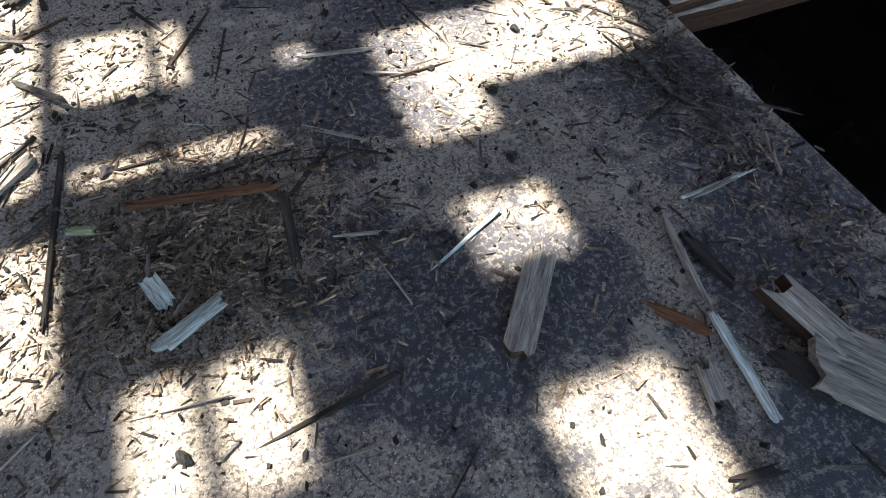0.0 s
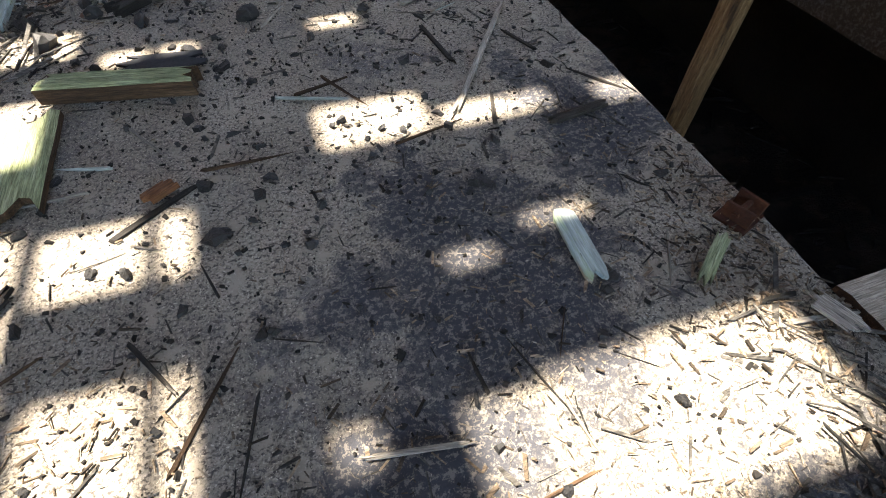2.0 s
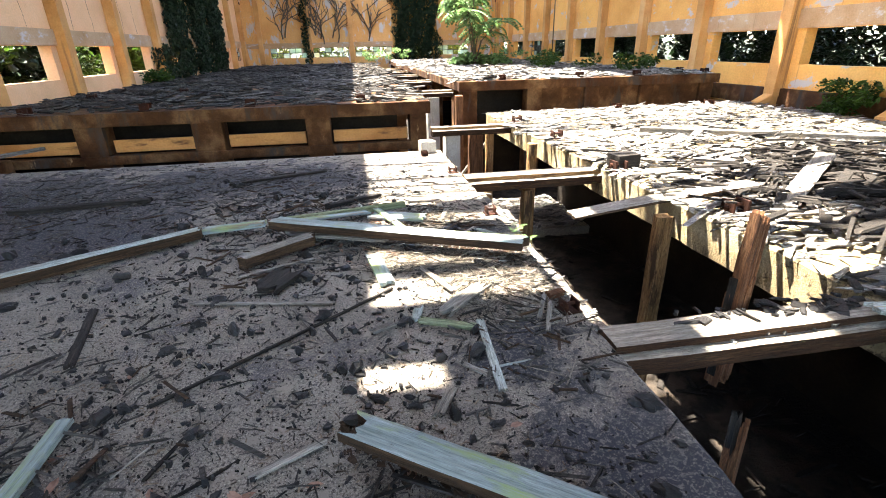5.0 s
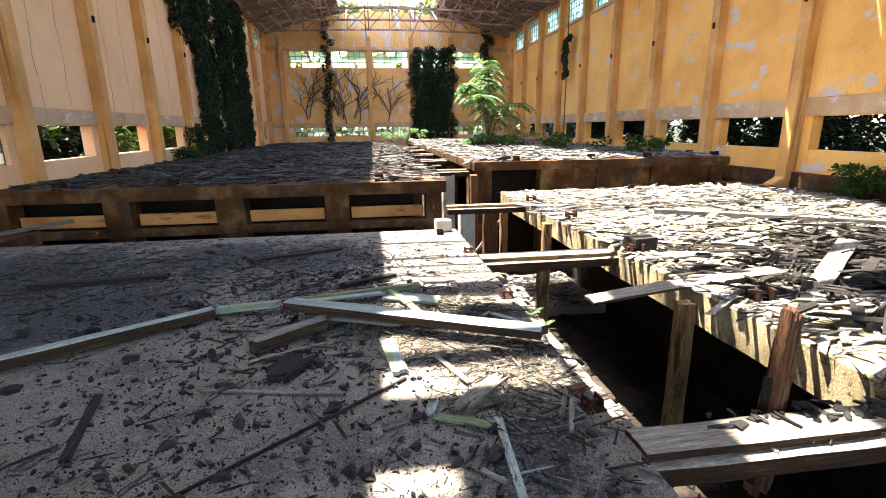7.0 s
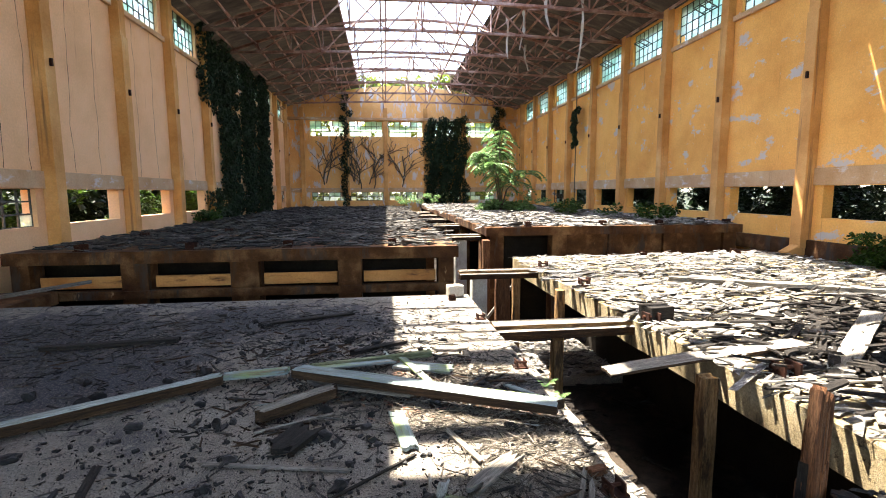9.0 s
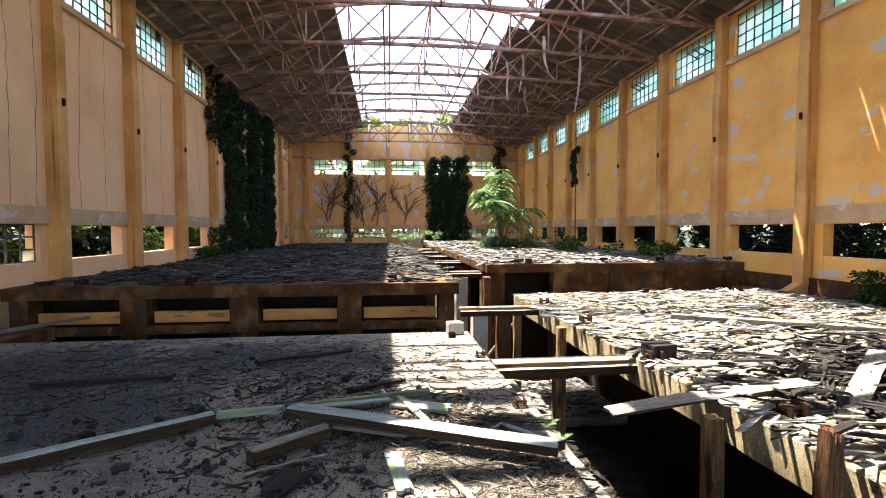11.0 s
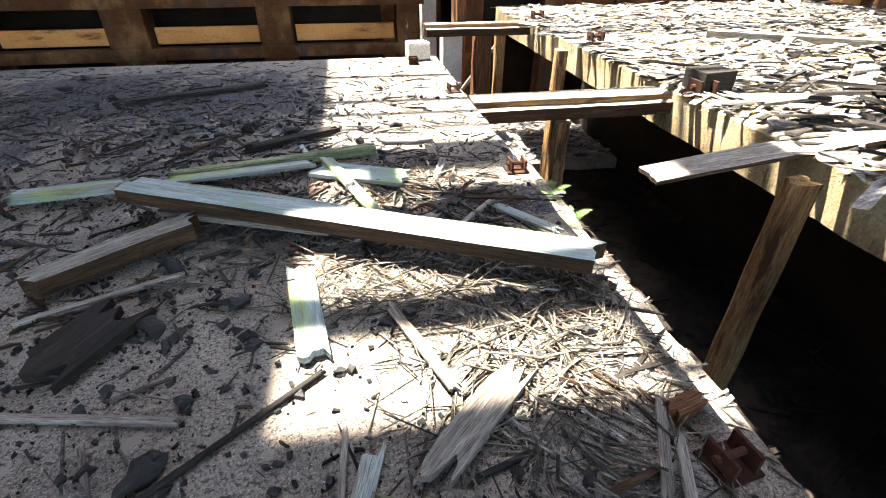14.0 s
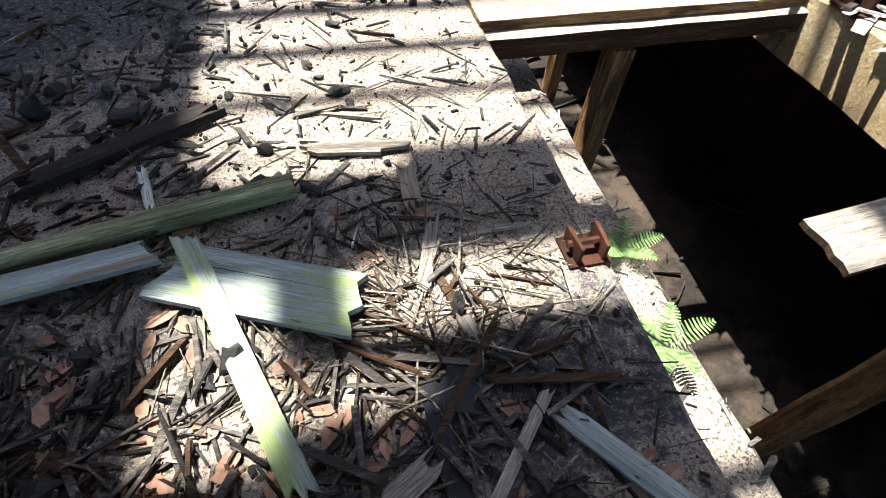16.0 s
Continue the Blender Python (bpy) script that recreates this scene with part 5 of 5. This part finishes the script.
board((-1.17, 1.71, 0.012), (-0.90, 1.97, 0.012), 0.012, 0.01, dark_wood, "thin dark twig on the deck", category="stick", group="loose sticks")
board((-0.81, 1.52, 0.02), (-0.72, 1.49, 0.02), 0.028, 0.012, lime_wood, "small green flake of wood on sawdust", category="wood flake", torn=0.02)
board((-1.29, 2.55, 0.03), (-1.11, 2.61, 0.03), 0.07, 0.03, grey_wood, "grey split board end in the litter", torn=0.08)
board((0.87, 0.47, 0.03), (0.92, 0.30, 0.03), 0.05, 0.03, dark_wood, "dark rotten split board at the edge", torn=0.1)
board((0.87, 0.85, 0.02), (0.90, 0.64, 0.02), 0.03, 0.015, dark_wood, "dark splintered lath at the edge", category="lath")
board((0.74, 7.90, 0.02), (0.91, 7.99, 0.02), 0.06, 0.02, grey_wood, "short grey board among dry leaves", torn=0.1)
board((0.60, 7.91, 0.02), (0.73, 7.91, 0.02), 0.09, 0.015, tar, "black scrap of roofing felt", name="roofing_felt", category="roofing felt", group="roofing felt")

# ---- litter ----


def splinter_mesh(seed, length, w, t, material):
    rr = random.Random(seed)
    bm = bmesh.new()
    e0, e1 = rr.uniform(-0.4, 0.4), rr.uniform(-0.4, 0.4)
    pts = [(-0.5, 0.35 + 0.15 * e0, 0), (-0.5 + 0.12 * rr.random(), 0.5, 0), (0.3 + 0.1 * e1, 0.4 + 0.1 * e0, 0), (0.5, 0.25 * e1, 0), (0.42 - 0.2 * rr.random(), -0.3, 0), (-0.44 - 0.06 * rr.random(), -0.48, 0)]
    lo = [bm.verts.new((x * length, y * w, 0)) for x, y, _ in pts]
    hi = [bm.verts.new((x * length * 0.96, y * w * 0.8, t * rr.uniform(0.7, 1.3))) for x, y, _ in pts]
    bm.faces.new(hi)
    bm.faces.new(lo[::-1])
    for i in range(6):
        bm.faces.new((lo[i], lo[(i + 1) % 6], hi[(i + 1) % 6], hi[i]))
    return mesh_of(bm, "splinter", material)


def lump_mesh(seed, size, material, flat=0.55):
    rr = random.Random(seed)
    bm = bmesh.new()
    bmesh.ops.create_icosphere(bm, subdivisions=2, radius=0.5)
    for v in bm.verts:
        n_ = noise.noise_vector(v.co * 2.0 + Vector((seed * 1.3, 2.1 * seed, 0)))
        c_ = noise.cell_vector(v.co * 2.6 + Vector((seed, seed, seed)))
        v.co += n_ * 0.26 + (c_ - Vector((0.5, 0.5, 0.5))) * 0.16
        v.co = Vector((v.co.x * size * rr.uniform(0.97, 1.03), v.co.y * size * 0.65, max(-0.3, v.co.z) * size * flat))
    for v in bm.verts:
        v.co.z += 0.3 * size * flat - 0.002
    return mesh_of(bm, "lump", material)


lumps = [lump_mesh(i, 0.1, charcoal, 0.5 + 0.12 * (i % 4)) for i in range(9)]
chips = [splinter_mesh(i, 0.2, 0.005 + 0.0035 * (i % 4), 0.006, m_) for i, m_ in enumerate([grey_wood, dark_wood, grey_wood, dark_wood, dark_wood, green_wood, grey_wood, dark_wood, straw, rot])]
r = random.Random(44)


def drop(me, name, x, y, z, s, label, category, group, tilt=8):
    ob = new(name, me)
    ob.matrix_basis = pose(x, y, z, r.uniform(-tilt, tilt) * 0.5, r.uniform(-tilt, tilt) * 0.5, r.uniform(0, 360)) @ Matrix.Diagonal((s * r.uniform(0.8, 1.3), s * r.uniform(0.7, 1.2), s, 1))
    return tagged(ob, label, category, group)


def spots(n, zones):
    """Random places, weighted by zone: weight, x middle, y middle, x spread, y spread."""
    out = []
    while len(out) < n:
        w_, x, y, sx, sy = r.choices(zones, [z_[0] for z_ in zones])[0]
        x, y = r.gauss(x, sx), r.gauss(y, sy)
        if -6.2 < x < EDGE_L - 0.05 and -1.0 < y < 11.8:
            out.append((x, y))
    return out


COAL = [(3, -0.1, 3.2, 0.7, 0.9), (3, 0.3, 5.6, 0.9, 1.0), (3, -0.9, 6.5, 0.9, 1.0), (2, 0.9, 6.0, 0.4, 0.7), (3, -0.5, 7.6, 0.6, 0.6), (3.5, -0.2, 9.4, 0.9, 0.6), (1.5, 0.4, 10.2, 0.7, 0.6), (1.2, 0.3, 1.8, 0.6, 0.7), (1.5, -1, 2.4, 0.3, 1.0), (1.5, -2.5, 8, 1.0, 1.5)]
for x, y in spots(298, COAL):
    drop(r.choice(lumps), "charcoal", x, y, 0.0, r.choice((0.2, 0.28, 0.36, 0.5)) if y < 4 else r.choice((0.3, 0.4, 0.5, 0.65, 0.85, 1.2)), "black charred lump of wood on the deck", "charcoal", "charcoal lumps")
STICKS = [(3, 1.1, 7.0, 0.3, 0.5), (2, 0.9, 8.4, 0.35, 0.5), (0.5, 1.0, 9.2, 0.4, 0.5), (2, -1.2, 5.6, 0.4, 0.7), (1.4, 1.25, 1.2, 0.2, 0.7), (1.2, -0.4, 1.3, 0.3, 0.4), (1.3, 0.9, 4.6, 0.4, 0.3),
          (1.5, -0.2, 8.4, 0.6, 0.6), (1.2, -1.0, 10.2, 1.0, 0.8), (0.4, 0.3, 5.2, 0.5, 0.6), (1.2, 0.4, 1.8, 0.5, 0.8), (1.2, -0.6, 2.6, 0.5, 0.8)]
for x, y in spots(295, STICKS):
    drop(r.choice(chips), "splinter", x, y, 0.002, r.uniform(0.5, 1.7), "broken weathered splinter of wood on the deck", "splinter", "loose splinters", 14)


def leaf_piece():
    bm = bmesh.new()
    pts = [(-0.5, 0, 0), (-0.2, 0.22, 0.06), (0.2, 0.2, 0.05), (0.5, 0, 0.02), (0.2, -0.2, 0.07), (-0.2, -0.22, 0.03)]
    c = bm.verts.new((0, 0, 0))
    vs = [bm.verts.new(Vector(p) * 0.09) for p in pts]
    for i in range(6):
        bm.faces.new((c, vs[i], vs[(i + 1) % 6]))
    return mesh_of(bm, "leaf", dead_leaf)


dry = leaf_piece()
for x, y in spots(190, [(4, 0.15, 8.2, 0.3, 0.2), (2, 0.75, 8.0, 0.3, 0.12), (3, 1.1, 4.65, 0.25, 0.12), (3, 0.7, 7.65, 0.4, 0.1), (2, 0.4, 8.4, 0.4, 0.3), (1.5, -0.1, 5.4, 0.4, 0.3), (2, -0.5, 8.1, 0.5, 0.3), (1, -1.3, 5.4, 0.3, 0.6)]):
    drop(dry, "dry_leaf", x, y, 0.006, r.uniform(0.6, 1.2), "curled brown dry leaf on the deck", "leaf", "dry leaves", 30)


def litter(name, n, place, size, material, label, z=0.0, along=None, lift=0.03, category="litter", jag=0.06):
    """Countless slivers in one mesh. place() gives x, y; along: usual direction in degrees and spread."""
    rr = random.Random(len(name) + n)
    verts, faces = [], []
    for _ in range(n):
        x, y = place(rr)
        big = rr.choice((0.5, 0.6, 0.8, 1.0, 1.6))
        ln = size[0] * rr.uniform(0.4, 1.5) * big
        w_ = size[1] * rr.uniform(0.4, 1.5) * big
        t = size[2] * rr.uniform(0.5, 1.5)
        if along is None:
            a = rr.uniform(0, 360)
        elif along == "bundles":
            a = 420 * noise.noise(Vector((x * 1.7, y * 1.7, 3.3))) + rr.gauss(0, 16) + (90 if rr.random() < 0.2 else 0)
        else:
            a = rr.gauss(*along)
        m = pose(x, y, z + t * 0.4 + abs(rr.gauss(0, lift)) * 0.5, rr.gauss(0, 10), rr.gauss(0, 6), a)
        k = len(verts)
        d1, d2 = rr.uniform(-0.3, 0.3), rr.uniform(-0.3, 0.3)
        j_ = [Vector((rr.uniform(-1, 1) * ln, rr.uniform(-1, 1) * w_, rr.uniform(-1, 1) * t)) * jag for _ in range(8)]
        for q_, p in enumerate(((-0.5 + d1 * 0.3, -0.5, 0), (0.5, -0.5 + d2, 0), (0.5 - d2 * 0.3, 0.5, 0), (-0.5, 0.5 - abs(d1), 0))):
            verts.append(m @ (Vector((p[0] * ln, p[1] * w_, -t / 2)) + j_[q_]))
        for q_, p in enumerate(((-0.48, -0.4, 0), (0.48 - abs(d2) * 0.3, -0.4, 0), (0.46, 0.4, 0), (-0.46 + abs(d1) * 0.3, 0.4, 0))):
            verts.append(m @ (Vector((p[0] * ln, p[1] * w_, t / 2)) + j_[4 + q_]))
        faces += [tuple(k + q for q in f) for f in ((3, 2, 1, 0), (4, 5, 6, 7), (0, 1, 5, 4), (1, 2, 6, 5), (2, 3, 7, 6), (3, 0, 4, 7))]
    me = bpy.data.meshes.new(name)
    me.from_pydata(verts, [], faces)
    me.materials.append(material)
    return tagged(new(name, me), label, category, kind="stuff")


def zone(zones):
    wts = [q[0] for q in zones]

    def place(rr):
        while True:
            _, x, y, sx, sy = rr.choices(zones, wts)[0]
            x, y = rr.gauss(x, sx), rr.gauss(y, sy)
            if -6.2 < x < EDGE_L - 0.03 and -3 < y < 11.85:
                return x, y
    return place


def area(x0, x1, y0, y1):
    return lambda rr: (rr.uniform(x0, x1), rr.uniform(y0, y1))


litter("straw_splinters", 2500, zone([(5, 1.1, 6.95, 0.28, 0.35), (3, 0.7, 7.5, 0.35, 0.2), (2.2, 0.85, 8.45, 0.35, 0.22), (0.25, 1.1, 9.0, 0.3, 0.4), (1, 0.8, 4.6, 0.4, 0.25), (0.3, 0.6, 10.8, 0.6, 0.6)]),
       (0.14, 0.0042, 0.0035), straw, "mat of straw-coloured wood splinters", along="bundles", category="splinters")
litter("sawdust_chips", 9000, zone([(4, -0.45, 1.35, 0.25, 0.22), (1, -0.75, 1.9, 0.2, 0.5), (1.2, 1.3, 1.0, 0.15, 0.6), (1, 0.5, 1.6, 0.4, 0.7), (0.8, 1.35, 2.3, 0.15, 0.3), (1.2, -1.3, 5.4, 0.4, 0.8), (0.7, 0.2, 5.4, 0.5, 0.5)]),
       (0.026, 0.0048, 0.004), sawdust, "drift of brown wood chips and sawdust", lift=0.012, category="wood chips")
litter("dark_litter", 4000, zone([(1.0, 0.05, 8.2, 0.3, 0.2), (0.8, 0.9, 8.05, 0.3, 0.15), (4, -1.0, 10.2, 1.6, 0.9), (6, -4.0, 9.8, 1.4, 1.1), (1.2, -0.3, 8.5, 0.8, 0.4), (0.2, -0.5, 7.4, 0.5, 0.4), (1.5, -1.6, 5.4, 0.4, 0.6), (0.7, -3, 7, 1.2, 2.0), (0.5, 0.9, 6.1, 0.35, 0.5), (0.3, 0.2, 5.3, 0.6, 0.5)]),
       (0.12, 0.010, 0.007), dark_shaded_flakes, "dark weathered slivers scattered over the deck", along="bundles", category="wood slivers")
litter("charred_slats", 380, zone([(1, -0.5, 7.5, 0.3, 0.2), (3, -0.7, 9.1, 0.6, 0.3), (1.2, -0.9, 8.0, 0.4, 0.2), (3, -1.5, 5.3, 0.3, 0.4), (2, 0.9, 8.3, 0.35, 0.25), (1.2, 1.1, 6.2, 0.25, 0.3), (2, -4, 9.6, 1.2, 0.8), (1.5, -1.0, 10.4, 1.2, 0.6)]),
       (0.16, 0.013, 0.009), rot, "charred broken slats strewn over the deck", category="slats", jag=0.12)
litter("coal_grit", 7000, zone([(2, 0.0, 2.0, 0.9, 1.5), (2, 0.0, 4.5, 0.9, 1.4), (2, -0.5, 6.8, 1.0, 1.2), (2, 0, 9, 1.2, 1.2), (1, -3, 7, 1.5, 2.5)]),
       (0.011, 0.008, 0.007), grit, "black grit of burnt wood on the deck", lift=0.001, category="grit", jag=0.25)
litter("splinter_pile", 900, zone([(4, -1.55, 5.35, 0.28, 0.4), (1.2, -1.3, 4.4, 0.25, 0.3), (1.6, 1.3, 1.45, 0.1, 0.3), (1.4, 1.05, 4.62, 0.3, 0.12), (1.2, 0.35, 5.15, 0.3, 0.15), (0.8, -1.2, 2.3, 0.15, 0.5)]),
       (0.13, 0.009, 0.006), dark_shaded_flakes, "heap of broken weathered splinters on the deck", lift=0.03, category="splinters", jag=0.15)
litter("charred_crumbs", 900, zone([(2, 0.2, 5.6, 0.8, 0.8), (2.5, -0.9, 6.6, 0.9, 0.8), (1.5, -0.6, 7.6, 0.7, 0.5), (2, -0.2, 9.4, 1.0, 0.6), (1.5, 0.3, 3.6, 0.8, 0.9), (1, -2.6, 7.6, 1.0, 1.4)]),
       (0.034, 0.024, 0.018), charcoal, "black charred crumbs of wood on the deck", lift=0.002, category="charcoal crumbs", jag=0.28)
litter("sand_threads", 2200, zone([(2, 0.5, 1.9, 0.6, 0.6), (2, -0.1, 1.2, 0.6, 0.5), (1.5, 1.1, 1.4, 0.25, 0.7), (1, 0.9, 2.6, 0.4, 0.5)]),
       (0.028, 0.0022, 0.002), straw, "fine pale wood threads strewn over the deck", lift=0.002, category="wood threads")
litter("flakes_lower", 900, area(1.6, 5.2, 13.8, 16.1), (0.24, 0.05, 0.012), flakes, "weathered wood flakes on the sunken floor", -2.29, (0, 40), 0.04, category="wood flakes")
litter("ledge_litter", 260, area(1.56, 1.86, 6.5, 10.4), (0.07, 0.010, 0.006), flakes, "chips and dust on the pit ledge", -0.298, None, 0.006, category="wood chips")
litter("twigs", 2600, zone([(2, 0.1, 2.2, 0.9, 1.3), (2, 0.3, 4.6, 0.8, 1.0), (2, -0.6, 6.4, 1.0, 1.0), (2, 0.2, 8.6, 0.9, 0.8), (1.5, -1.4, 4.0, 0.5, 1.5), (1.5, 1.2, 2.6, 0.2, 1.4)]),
       (0.055, 0.005, 0.004), dark_shaded_flakes, "fine dark twigs and wood threads on the deck", lift=0.006, category="twigs")
litter("bark_crumbs", 1500, lambda rr: (lambda f, k: ((0.0 + 1.55 * f, 5.76 - 1.22 * f - abs(rr.gauss(0, 0.09))) if k else (-0.75 + 2.2 * f, 8.62 - 1.2 * f - abs(rr.gauss(0, 0.1)))))(rr.random(), rr.random() < 0.5),
       (0.04, 0.016, 0.010), rot, "brown crumbs of rotten bark along the beams", lift=0.008, category="bark crumbs", jag=0.2)
litter("flakes_right", 7000, area(3.36, 10.4, 2.5, 15.8), (0.28, 0.05, 0.007), flakes, "thick layer of weathered wood flakes", 0.058, (0, 34), 0.04, category="wood flakes", jag=0.14)
litter("flakes_right_dark", 1600, lambda rr: (rr.gauss(6.2, 0.9), rr.gauss(8.0, 0.9)), (0.34, 0.05, 0.02), dark_wood, "heap of blackened broken slats", 0.08, (10, 40), 0.12, category="slats")
# far left deck: the darker copy puts its shade into the flake colour
litter("flakes_far_left", 6500, area(-7.0, 1.65, 14.4, 43), (0.4, 0.08, 0.02), dark_shaded_flakes, "layer of weathered wood flakes on the far deck", 0.57, (0, 35), 0.06, category="wood flakes")
litter("flakes_far_right", 6000, area(3.0, 10.6, 17.3, 43), (0.4, 0.08, 0.02), flakes, "layer of weathered wood flakes on the far deck", 0.73, (0, 35), 0.06, category="wood flakes")
# the pit chips take dark wood, which carries the shade down there
litter("pit_rubbish", 260, area(3.4, 6.2, 2, 17), (0.35, 0.05, 0.02), dark_wood, "broken boards and chips in the pit", -2.49, (0, 50), 0.06, category="rubbish")
litter("beam_chips", 60, lambda rr: (1.9 + 1.38 * rr.random() ** 0.6, rr.uniform(6.10, 6.26)), (0.07, 0.045, 0.014), charcoal, "burnt crumbs lying on the beam", 0.031, None, 0.002, category="crumbs", jag=0.2)
litter("ledge_chips", 26, lambda rr: (1.8 + 1.45 * rr.random() ** 0.6, rr.uniform(6.01, 6.07)), (0.05, 0.03, 0.02), flakes, "pale crumbs lying on the beam's lower board", -0.027, None, 0.002, category="crumbs", jag=0.2)


def fern(x, y, z):
    h = holder("fern", "small bright green fern growing on the ledge", "fern", at=pose(x, y, z))
    rr = random.Random(int(y * 100))
    for k in range(5):
        a = k * 1.26 + rr.uniform(-0.3, 0.3)
        out = Vector((math.cos(a), math.sin(a), 0))
        side = Vector((-out.y, out.x, 0))
        bm = bmesh.new()
        ln = rr.uniform(0.11, 0.18)
        for j in range(1, 15):
            f = j / 15
            c = out * ln * f + Vector((0, 0, 1.3 * f * ln - 0.7 * f * f * ln + 0.01))
            w_ = 0.038 * math.sin(math.pi * (0.12 + 0.86 * f))
            for s in (-1, 1):
                vs = [bm.verts.new(c + out * d_ + side * s * u) for d_, u in ((-0.005, 0), (0.005, 0), (0.008, w_), (0.003, w_))]
                bm.faces.new(vs)
        part("frond", bm, leaf_green, h)


for x_, y_ in ((1.77, 8.64), (1.73, 8.24)):
    fern(x_, y_, -0.3)


rr_ = random.Random(71)
for i in range(16):
    x, y = rr_.uniform(-1.9, -0.95), rr_.uniform(1.3, 3.6)
    a, ln = radians(rr_.choice((40, 55, 70, 130)) + rr_.uniform(-12, 12)), rr_.uniform(0.15, 0.45)
    d = Vector((math.cos(a), math.sin(a), 0)) * ln / 2
    c = Vector((x, y, 0.012 + 0.008 * (i % 3)))
    board(c - d, c + d, rr_.uniform(0.015, 0.06), 0.016, rr_.choice((grey_wood, grey_wood, dark_wood)), "weathered broken lath among the litter", category="lath", torn=0.05)

flake_meshes = [splinter_mesh(40 + i, 0.26, 0.05 + 0.012 * (i % 3), 0.014, m_) for i, m_ in enumerate((grey_wood, dark_wood, grey_wood, dusty_wood, dark_wood, grey_wood))]
for i in range(285):
    x, y = 3.4 + 3.4 * rr_.random() ** 1.4, rr_.uniform(4.6, 11.5)
    ob = new("wood_flake", rr_.choice(flake_meshes))
    ob.matrix_basis = pose(x, y, 0.075 + 0.03 * rr_.random(), rr_.uniform(-8, 8), rr_.uniform(-6, 6), rr_.gauss(0, 30)) @ Matrix.Diagonal((rr_.uniform(0.6, 1.6), rr_.uniform(0.6, 1.5), 1, 1))
    tagged(ob, "weathered flat flake of split wood", "wood flake", "flakes on the right deck")
